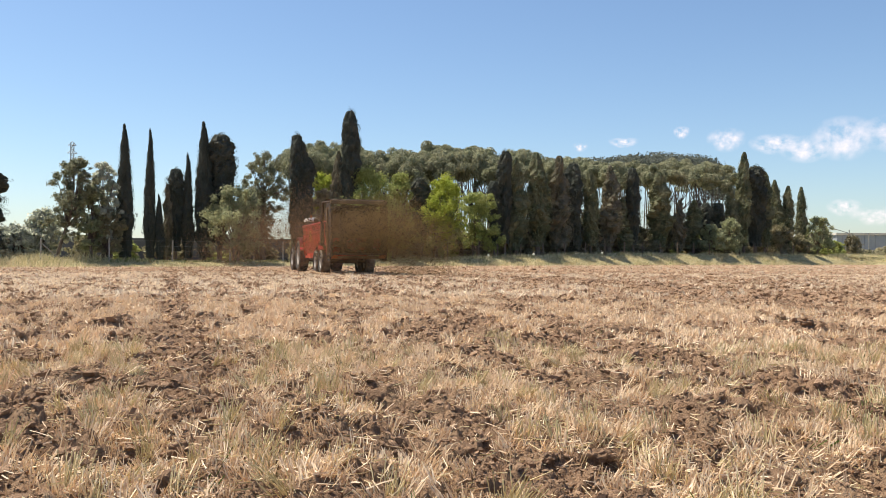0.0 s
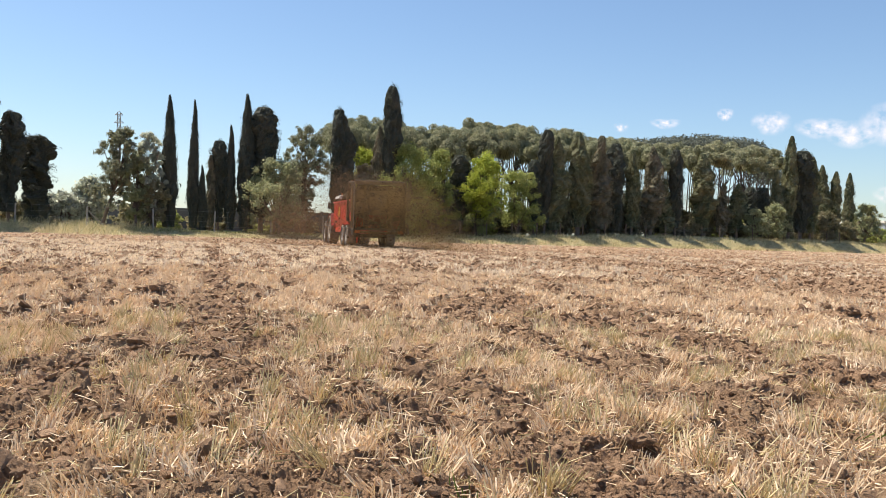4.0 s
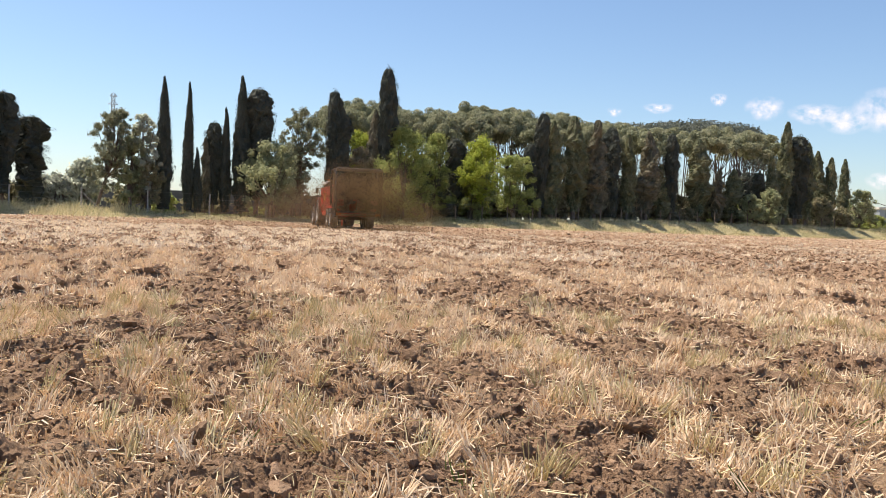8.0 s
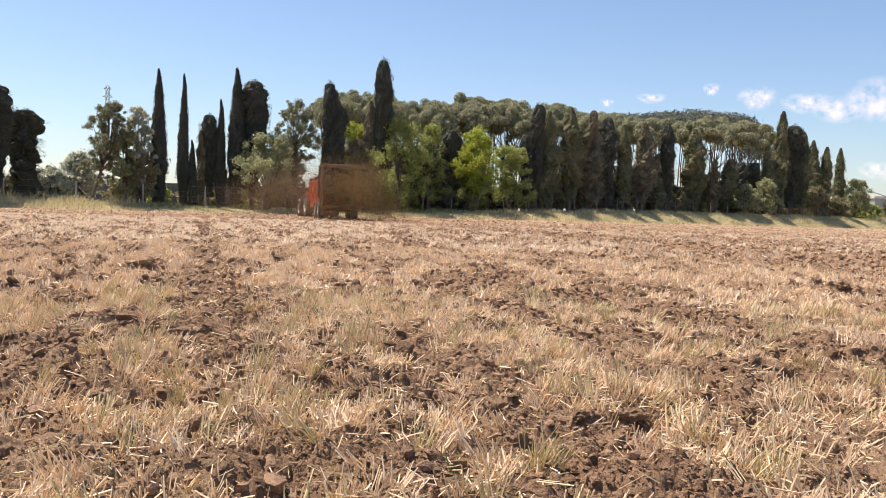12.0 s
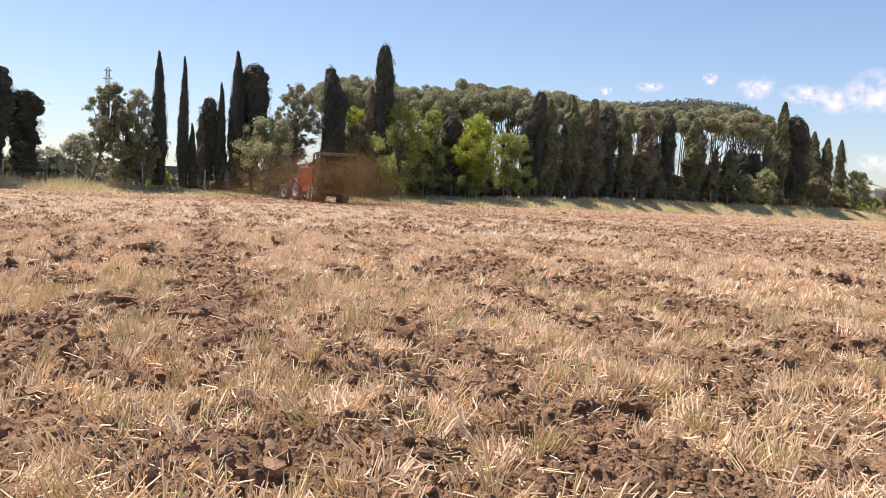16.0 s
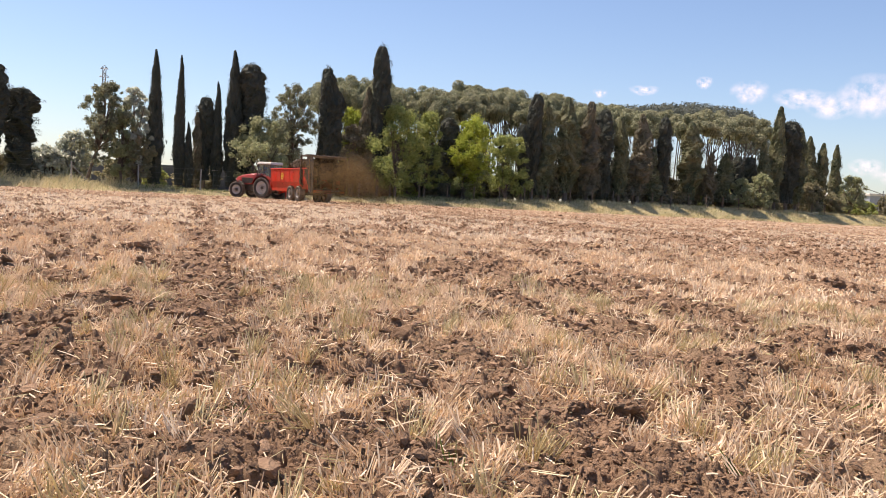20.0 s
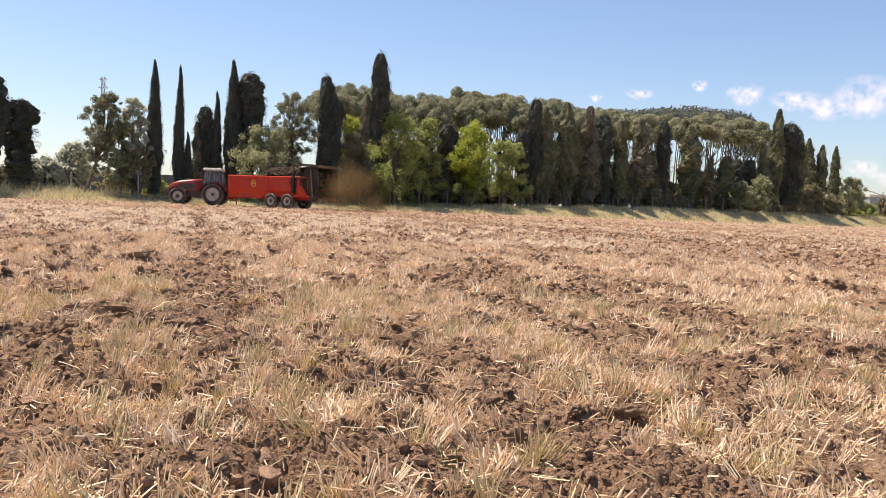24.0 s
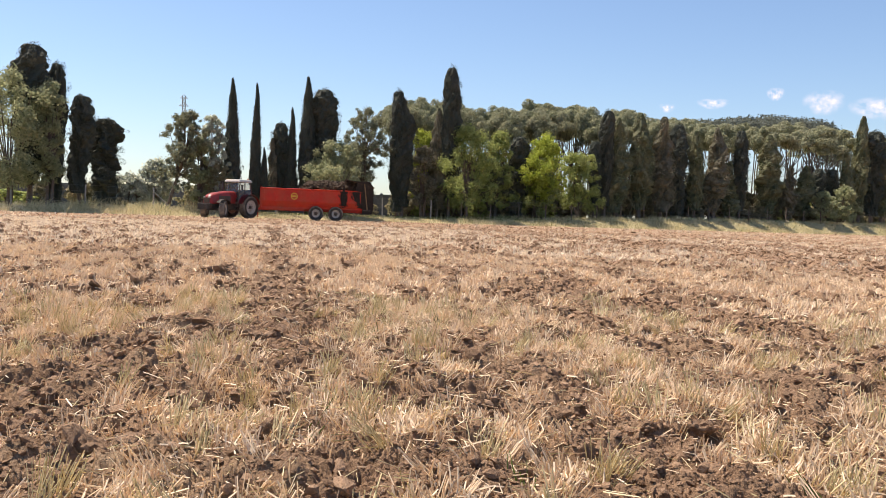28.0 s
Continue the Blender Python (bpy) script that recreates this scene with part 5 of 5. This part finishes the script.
    part("cab_roof", boxed(-0.76, 0.76, -0.58, 0.92, 2.70, 2.90, 0.07, taper=(0.9, 0.9)), ROOFW, t, "pale cream cab roof")
    seat_bm = boxed(-0.25, 0.25, -0.25, 0.25, 1.35, 1.5, 0.05)
    box(seat_bm, -0.24, 0.24, -0.34, -0.22, 1.45, 2.1, 0.05)
    part("seat", seat_bm, STEEL, t, "black driver's seat")
    wheel_bm = lathe([(0.2, 0.02), (0.22, 0), (0.2, -0.02)], 20, True)
    bmesh.ops.rotate(wheel_bm, verts=wheel_bm.verts, cent=(0, 0, 0), matrix=Matrix.Rotation(radians(60), 3, "Y") @ Matrix.Identity(3))
    bmesh.ops.rotate(wheel_bm, verts=wheel_bm.verts, cent=(0, 0, 0), matrix=Matrix.Rotation(radians(90), 3, "Z"))
    bmesh.ops.translate(wheel_bm, verts=wheel_bm.verts, vec=(0, 0.48, 1.72))
    rod(wheel_bm, (0, 0.48, 1.72), (0, 0.75, 1.25), 0.03)
    part("steering_wheel", wheel_bm, STEEL, t)
    pipe = bmesh.new()
    rod(pipe, (0.56, 1.25, 1.5), (0.56, 1.25, 2.75), 0.055)
    rod(pipe, (0.56, 1.25, 1.6), (0.56, 1.25, 2.3), 0.085)
    part("exhaust", pipe, STEEL, t, "dark upright exhaust pipe")
    beacon = bmesh.new()
    rod(beacon, (-0.5, -0.3, 2.9), (-0.5, -0.3, 3.02), 0.05)
    part("beacon", beacon, ORANGE, t, "amber beacon")
    bar = bmesh.new()
    for s in (-1, 1):
        rod(bar, (s * 0.4, -0.2, 0.75), (s * 0.42, -0.95, 0.62), 0.035)
    box(bar, -0.06, 0.06, -1.0, -0.2, 0.5, 0.58, 0.01)
    part("hitch", bar, STEEL, t, "drawbar hitch and lift arms")
    tagged(t, "red farm tractor with cab, dusty wheels and pale roof", "tractor")
    return t, wheels, fronts


def make_spreader():
    s_ = new("manure_spreader")
    wheels = [make_wheel(s_, sx * 1.02, y, 0.56, 0.30, 0.44, 20, 0.02, "spreader wheel") for y in (0.76, -0.74) for sx in (-1, 1)]
    L0, L1, Z0, Z1 = -2.75, 4.85, 0.98, 2.32
    for s in (-1, 1):
        panel = bmesh.new()
        prof = [(1.02, Z0 - 0.1), (1.02, Z0), (1.17, Z0 + 0.42), (1.17, Z1 - 0.05), (1.21, Z1), (1.12, Z1), (1.12, Z0 + 0.42), (0.97, Z0), (0.97, Z0 - 0.1)]
        a = [panel.verts.new((s * x, L0, z)) for x, z in prof]
        b = [panel.verts.new((s * x, L1, z)) for x, z in prof]
        for k in range(len(prof)):
            panel.faces.new((a[k], a[(k + 1) % len(prof)], b[(k + 1) % len(prof)], b[k]))
        panel.faces.new(a), panel.faces.new(b)
        bmesh.ops.recalc_face_normals(panel, faces=panel.faces)
        part("side_panel", panel, RED, s_, "red steel side wall")
        for k in range(9):
            y = L0 + 0.18 + k * (L1 - L0 - 0.36) / 8
            rib = bmesh.new()
            box(rib, s * 1.175 - 0.016, s * 1.175 + 0.016, y - 0.05, y + 0.05, Z0 + 0.44, Z1 - 0.06, 0.012)
            part("rib", rib, RED, s_)
        rail = bmesh.new()
        rod(rail, (s * 1.18, L0, Z1 + 0.02), (s * 1.18, L1, Z1 + 0.02), 0.05, 8)
        part("top_rail", rail, RED, s_)
        part("skirt", boxed(s * 1.03 - 0.025, s * 1.03 + 0.025, 1.7, L1, 0.72, 0.92, 0.01), RED, s_, "red lower side skirt")
        ring = lathe([(0.26, s * 0.0), (0.26, s * 0.012), (0.19, s * 0.012), (0.19, 0)], 32, True)
        box(ring, -0.004, 0.012, -0.18, 0.18, -0.06, 0.06, 0)
        part("badge", ring, YELLOW, s_, "round yellow painted badge", pose(s * 1.176, 2.41, 1.80))
        guard = bmesh.new()
        box(guard, s * 0.98 - 0.22, s * 0.98 + 0.22, -1.38, 1.38, 1.13, 1.17, 0.012)
        part("mudguard", guard, RED, s_, "red wheel guard")
        frame_bm = boxed(s * 0.45 - 0.06, s * 0.45 + 0.06, L0, L1 + 0.2, 0.68, 0.92, 0.015)
        part("chassis_beam", frame_bm, RED, s_)
        # rear frame with its hood
        post = boxed(s * 1.17 - 0.05, s * 1.17 + 0.05, -3.40, -3.30, 0.85, 2.88, 0.015)
        part("rear_post", post, MANURE, s_, "manure-caked rear frame post")
        post = boxed(s * 1.18 - 0.05, s * 1.18 + 0.05, L0 - 0.12, L0, 0.85, 2.92, 0.015)
        part("rear_post", post, MANURE, s_, "manure-caked rear frame post")
        post = boxed(s * 1.245 - 0.05, s * 1.245 + 0.05, -1.40, -1.22, 1.28, 2.76, 0.02)
        part("hood_post", post, SLURRY, s_, "manure-caked post that carries the hood")
        brace = bmesh.new()
        rod(brace, (s * 1.29, -3.12, 0.95), (s * 1.27, -2.86, 2.95), 0.045, 8)
        part("housing_brace", brace, CAKED, s_, "pale caked brace outside the beater housing")
        side = bmesh.new()
        outline = [(L0, 0.62), (L0, 2.3), (-2.2, 2.36), (-2.35, 3.12), (-3.3, 3.1), (-3.55, 2.7), (-3.6, 1.05), (-3.45, 0.62)]
        inner = [side.verts.new((s * 1.19, y, z)) for y, z in outline]
        outer = [side.verts.new((s * 1.245, y, z)) for y, z in outline]
        side.faces.new(inner), side.faces.new(outer)
        for k in range(len(outline)):
            side.faces.new((inner[k], inner[(k + 1) % 8], outer[(k + 1) % 8], outer[k]))
        bmesh.ops.recalc_face_normals(side, faces=side.faces)
        part("side_shield", side, SLURRY, s_, "side shield of the beater housing black with manure")
        lamp = boxed(s * 1.05 - 0.14, s * 1.05 + 0.14, -3.48, -3.42, 0.72, 0.86, 0.01)
        part("tail_light", lamp, ORANGE, s_, "red and amber rear lamp")
    front = boxed(-1.13, 1.13, L1, L1 + 0.06, 0.9, Z1 + 0.12, 0.01)
    for k in range(4):
        box(front, -0.95 + k * 0.6, -0.87 + k * 0.6, L1 + 0.06, L1 + 0.13, 0.9, Z1 + 0.05, 0.01)
    part("front_wall", front, RED, s_, "red front wall")
    part("floor", boxed(-1.0, 1.0, L0, L1, 0.93, 0.985, 0.01), STEEL, s_, "slatted chain floor")
    # the hood is hinged at its front end: hinge at the origin of the part
    hood = bmesh.new()
    arc = [(-2.22, 0.52), (-2.1, 0.64), (-1.7, 0.72), (-0.9, 0.74), (0.05, 0.66)]
    lo = [hood.verts.new((-1.22, y, z)) for y, z in arc]
    hi = [hood.verts.new((1.22, y, z)) for y, z in arc]
    for k in range(len(arc) - 1):
        hood.faces.new((lo[k], lo[k + 1], hi[k + 1], hi[k]))
    bmesh.ops.solidify(hood, geom=hood.faces[:], thickness=0.05)
    for s in (-1, 1):
        rod(hood, (s * 1.22, 0, -0.2), (s * 1.21, 0, 0.66), 0.06)
        rod(hood, (s * 1.21, 0, 0.66), (s * 1.2, -2.1, 0.56), 0.05)
        rod(hood, (s * 1.2, -1.2, 0.68), (s * 1.2, -1.5, -0.3), 0.045)
    hood = part("hood", hood, MANURE, s_, "dark manure-caked hinged hood over the beaters", pose(0, -1.3, 2.58))
    part("top_beam", boxed(-1.24, 1.24, -2.26, -2.14, 0.48, 0.62, 0.015), CAKED, hood, "pale caked top beam")
    part("door", boxed(-1.12, 1.12, L0 - 0.06, L0, 1.6, 2.8, 0.01), CAKED, s_, "raised slurry door caked in manure")
    part("rear_bumper", boxed(-1.15, 1.15, -3.44, -3.34, 0.70, 0.82, 0.015), CAKED, s_, "manure-caked rear bumper bar")
    for sx in (-0.58, 0.58):
        core = bmesh.new()
        rod(core, (0, 0, -1.05), (0, 0, 1.05), 0.14, 14)
        for k in range(26):
            a, z = k * 0.72, -1.0 + k * 0.079
            blade = bmesh.new()
            box(blade, 0.12, 0.50, -0.09, 0.09, -0.012, 0.012, 0)
            bmesh.ops.rotate(blade, verts=blade.verts, cent=(0, 0, 0), matrix=Matrix.Rotation(a, 3, "Z") @ Matrix.Rotation(0.4, 3, "X"))
            bmesh.ops.translate(blade, verts=blade.verts, vec=(0, 0, z))
            me = bpy.data.meshes.new("blade")
            blade.to_mesh(me)
            blade.free()
            core.from_mesh(me)
            bpy.data.meshes.remove(me)
        part("beater", core, MANURE, s_, "upright beater with bladed flights", pose(sx, -3.02, 2.02))
    base = boxed(-1.25, 1.25, -3.36, L0 - 0.05, 0.86, 0.94, 0.015)
    part("beater_deck", base, STEEL, s_)
    for y in (0.76, -0.74):
        bm = bmesh.new()
        rod(bm, (-0.9, y, 0.56), (0.9, y, 0.56), 0.07)
        box(bm, -0.5, 0.5, y - 0.05, y + 0.05, 0.5, 0.7, 0.01)
        part("axle", bm, STEEL, s_)
    draw = bmesh.new()
    for s in (-1, 1):
        rod(draw, (s * 0.45, L1, 0.8), (0, 5.95, 0.56), 0.07, 8)
    rod(draw, (0, 5.85, 0.56), (0, 6.1, 0.55), 0.06)
    rod(draw, (0.25, 5.2, 0.65), (0.25, 5.2, 0.12), 0.04)
    part("drawbar", draw, RED, s_, "red towing drawbar")
    tagged(s_, "red tandem-axle manure spreader trailer with brown caked rear beaters", "trailer")
    # the load
    rng = np.random.default_rng(5)
    gx, gy = np.meshgrid(np.linspace(-1.1, 1.1, 26), np.linspace(-2.7, 4.75, 80), indexing="ij")
    top = 1.8 + 0.98 * np.sqrt(np.clip(1 - (gx / 1.25) ** 2, 0, 1)) * smooth01(-gy, -2.4, -1.2) + 0.35 * fbm(gx * 2.2, gy * 2.2, 91, 4, 0.6) + 0.02
    v = np.column_stack((gx.ravel(), gy.ravel(), top.ravel()))
    i, j = np.meshgrid(np.arange(25), np.arange(79), indexing="ij")
    q = np.stack((i * 80 + j, (i + 1) * 80 + j, (i + 1) * 80 + j + 1, i * 80 + j + 1), -1).reshape(-1, 4)
    tv, tf = lumps_template()
    m = 1100
    px, py = rng.uniform(-1.05, 1.05, m), rng.uniform(-2.35, 2.0, m)
    pz = 1.8 + 0.98 * np.sqrt(np.clip(1 - (px / 1.25) ** 2, 0, 1)) * smooth01(-py, -2.4, -1.2) + 0.35 * fbm(px * 2.2, py * 2.2, 91, 4, 0.6)
    sc = rng.uniform(0.04, 0.16, (m, 1, 1)) * rng.uniform(0.5, 1.4, (m, 1, 3)) * rng.uniform(0.65, 1.3, (m, len(tv), 1))
    lv = (tv[None] * sc + np.stack((px, py, pz), -1)[:, None]).reshape(-1, 3)
    lf = (tf[None] + (np.arange(m) * len(tv))[:, None, None]).reshape(-1, 3)
    load = part("manure_load", mesh_of("manure_load", v, q, (MANURE,), None, True), None, s_, "heaped dark brown straw manure load")
    tagged(part("manure_lumps", mesh_of("manure_lumps", lv, lf, (MANURE,)), None, load, "lumps of dark manure"), kind="stuff")
    for s in (-1, 1):
        m = 2600
        pz = 2.32 - 1.25 * rng.random(m) ** 1.3
        py = np.where(rng.random(m) < 0.25, rng.normal(-1.3, 0.13, m), -2.78 + np.abs(rng.normal(0, 0.16 + 0.24 * np.clip(pz - 1.2, 0, 1), m)))
        ok = (py > -2.75) & (pz > 1.1)
        py, pz = py[ok], pz[ok]
        sc = rng.uniform(0.012, 0.055, (len(py), 1, 1)) * np.array((0.2, 0.8, 1.7)) * rng.uniform(0.4, 1.5, (len(py), len(tv), 1))
        sv = (tv[None] * sc + np.stack((np.full(len(py), s * 1.182) - s * 0.36 * np.clip(1.4 - pz, 0, 1), py, pz), -1)[:, None]).reshape(-1, 3)
        sf = (tf[None] + (np.arange(len(py)) * len(tv))[:, None, None]).reshape(-1, 3)
        tagged(part("manure_splash", mesh_of("manure_splash", sv, sf, (SLURRY,)), None, s_, "dark manure splashed down the side wall"), kind="stuff")
    return s_, wheels, hood


tractor, tractor_wheels, tractor_fronts = make_tractor()
spreader, spreader_wheels, spreader_hood = make_spreader()


def make_flung(seed, n, spread, fine=0.0042, mat=None):
    """One flung clump: a haze of fine crumbs with some coarser bits, flying together."""
    rng = np.random.default_rng(seed)
    c = rng.normal(0, 1, (n, 3)) * spread
    s = rng.lognormal(math.log(fine), 0.4, n)
    tri = rng.normal(0, 1, (n, 3, 3))
    v = (c[:, None] + tri * s[:, None, None]).reshape(-1, 3)
    f = np.arange(3 * n).reshape(-1, 3)
    m = n // 600
    tet = np.array(((1, 1, 1), (-1, -1, 1), (-1, 1, -1), (1, -1, -1)), float)
    c2 = rng.normal(0, 1, (m, 3)) * spread
    lv = (c2[:, None] + tet[None] * rng.uniform(0.012, 0.034, (m, 1, 1)) * rng.uniform(0.5, 1.4, (m, 4, 1))).reshape(-1, 3)
    lf = (np.array(((0, 1, 2), (0, 3, 1), (0, 2, 3), (1, 3, 2)))[None] + 4 * np.arange(m)[:, None, None]).reshape(-1, 3)
    v, f2 = np.vstack((v, lv)), np.vstack((f, lf + 3 * n))
    ob = new("flung_manure", mesh_of("flung_manure", v, f2, (mat or FLECK, MANURE), (np.arange(len(f2)) >= n).astype(int)))
    return tagged(ob, "brown manure flecks flung through the air behind the spreader", "manure spray", "manure spray", "stuff")


CLUMPS = [make_flung(100 + k, 17000, (0.62, 0.5, 0.42), 0.0040) for k in range(40)]
DRIFT = [make_flung(200 + k, 8000, (1.0, 0.7, 0.45), 0.0072, DUST) for k in range(20)]


# ---- what moves ----
def glide(rows, column, t):
    """Values of one column over time, with the corners rounded off."""
    k = np.array([r[0] for r in rows]), np.array([r[column] for r in rows])
    fine = np.arange(-6, 34.01, 0.1)
    v = np.interp(fine, *k)
    for side in (0, 1):
        rate = (k[1][1] - k[1][0]) / (k[0][1] - k[0][0]) if side == 0 else (k[1][-1] - k[1][-2]) / (k[0][-1] - k[0][-2])
        far = fine < k[0][0] if side == 0 else fine > k[0][-1]
        v[far] = k[1][0 if side == 0 else -1] + rate * (fine[far] - k[0][0 if side == 0 else -1])
    w = np.exp(-0.5 * (np.arange(-25, 26) * 0.1 / 0.8) ** 2)
    soft = np.convolve(v, w / w.sum(), "same")
    return np.interp(t, fine, soft)


# seconds, spreader axle x, y, its yaw, the tractor's yaw
DRIVE = [(0, -4.66, 40.8, 17.5, 18), (3, -5.6, 43.85, 17, 17.5), (8, -7.3, 49.5, 16, 17.5), (11, -8.35, 53.3, 16.5, 20), (15, -9.5, 57.7, 18, 27), (17, -10.22, 60, 20.5, 37), (19, -11.15, 62, 27, 53), (20, -11.6, 63, 33, 61), (21.5, -12.3, 64.1, 42, 76), (24.5, -13.8, 65.4, 69, 96), (26, -14.8, 65.8, 84, 120), (28, -16.55, 66.0, 104, 158)]


def drive_at(t):
    x, y, a, b = (float(glide(DRIVE, c, t)) for c in (1, 2, 3, 4))
    z = -0.02
    ra, rb = radians(a), radians(b)
    hx, hy = x - 6.0 * math.sin(ra), y + 6.0 * math.cos(ra)
    tx, ty = hx - 0.85 * math.sin(rb), hy + 0.85 * math.cos(rb)
    return x, y, z, a, tx, ty, b


def flight(k, rng, drift=False):
    """The path of one flung clump: thrown from the beaters, falls, sinks into the soil, is thrown again."""
    rows = []
    period = 1.25
    t = -period * (k / len(DRIFT if drift else CLUMPS)) - 0.01
    side = -1 if drift or k % 6 < 1 else 1
    while t < (18.6 if drift else 26.0):
        x, y, z, a, *_ = drive_at(t)
        ra = radians(a)
        reach = rng.random() ** 1.3
        vx, vy, vz = side * (0.2 + 3.3 * reach), -rng.uniform(0.6, 2.6), rng.uniform(0.0, 1.6)
        lx, ly, lz = side * rng.uniform(0.1, 0.9), -4.35 - rng.uniform(0, 0.5), rng.uniform(1.4, 2.8)
        if drift:
            vx, vy, vz = -rng.uniform(3.5, 8.0), -rng.uniform(-0.8, 1.2), rng.uniform(0.2, 1.8)
        spin = rng.uniform(0, 360)

        def at(s, depth=None):
            px, py = lx + vx * s, ly + vy * s
            pz = max(lz + vz * s - 3.9 * s * s, -0.9) if depth is None else depth
            return pose(x + px * math.cos(ra) - py * math.sin(ra), y + px * math.sin(ra) + py * math.cos(ra), z + pz, 0, 0, spin + 40 * s * side)
        for s in (0.0, 0.15, 0.3, 0.45, 0.6, 0.75, 0.9, 1.05):
            rows.append((t + s, at(s)))
        rows.append((t + 1.11, at(1.1, -1.8)))
        t += period
    rows.append((28.0, rows[-1][1]))
    return [r for r in rows if 0 <= r[0] <= 28.0]


def motions():
    times = [i * 0.5 for i in range(57)]
    poses = [drive_at(t) for t in times]
    walk(spreader, [(t, pose(p[0], p[1], p[2] + 0.006 * math.sin(5 * t), 0.25 * math.sin(2.1 * t), 0.3 * math.sin(1.7 * t), p[3])) for t, p in zip(times, poses)])
    walk(tractor, [(t, pose(p[4], p[5], p[2] + 0.006 * math.sin(4 * t + 1), 0.3 * math.sin(1.9 * t), 0.3 * math.sin(1.4 * t + 2), p[6])) for t, p in zip(times, poses)])
    walk(spreader_hood, [(t, pose(0, -1.3, 2.58, a)) for t, a in ((0, 0), (25.8, 0), (27.6, 12), (28, 12))])
    for c, u, e in sky_clouds:
        walk(c, [(t, pose((u + CLOUD_DRIFT * (t - 12)) * 3200, 3200, e * 3200, 0, 0, -math.degrees(math.atan(u)))) for t in (0, 14, 28)])
    gone, gone_t, run, run_t = 0.0, 0.0, [], []
    for i, p in enumerate(poses):
        if i:
            q = poses[i - 1]
            gone += math.hypot(p[0] - q[0], p[1] - q[1])
            gone_t += math.hypot(p[4] - q[4], p[5] - q[5])
        run.append(gone)
        run_t.append(gone_t)
    for w in spreader_wheels:
        walk(w, [(t, pose(w.location.x, w.location.y, 0.56, -math.degrees(d / 0.56))) for t, d in zip(times, run)])
    for w in tractor_wheels:
        walk(w, [(t, pose(w.location.x, 0, 0.86, -math.degrees(d / 0.86))) for t, d in zip(times, run_t)])
    for w in tractor_fronts:
        x, y = w.location.x, w.location.y
        rows = []
        for i, t in enumerate(times):
            j = min(i, 55)
            turn = max(-1, min(1, 0.11 * (poses[j + 1][6] - poses[j][6]))) * 30
            rows.append((t, pose(x, y, 0.64, 0, 0, turn) @ pose(0, 0, 0, -math.degrees(run_t[i] / 0.64))))
        walk(w, rows)
    for i, b in enumerate([o for o in spreader.children if o.name.startswith("beater") and "deck" not in o.name]):
        x = b.location.x
        walk(b, [(s * 0.1, pose(x, -3.02, 2.02, 0, 0, (1 if x > 0 else -1) * s * 75)) for s in range(281)])
    for k, c in enumerate(CLUMPS):
        walk(c, flight(k, random.Random(k)))
    for k, c in enumerate(DRIFT):
        walk(c, flight(k, random.Random(500 + k), True))

# ---- pieces of the field ----
big_clods()

motions()
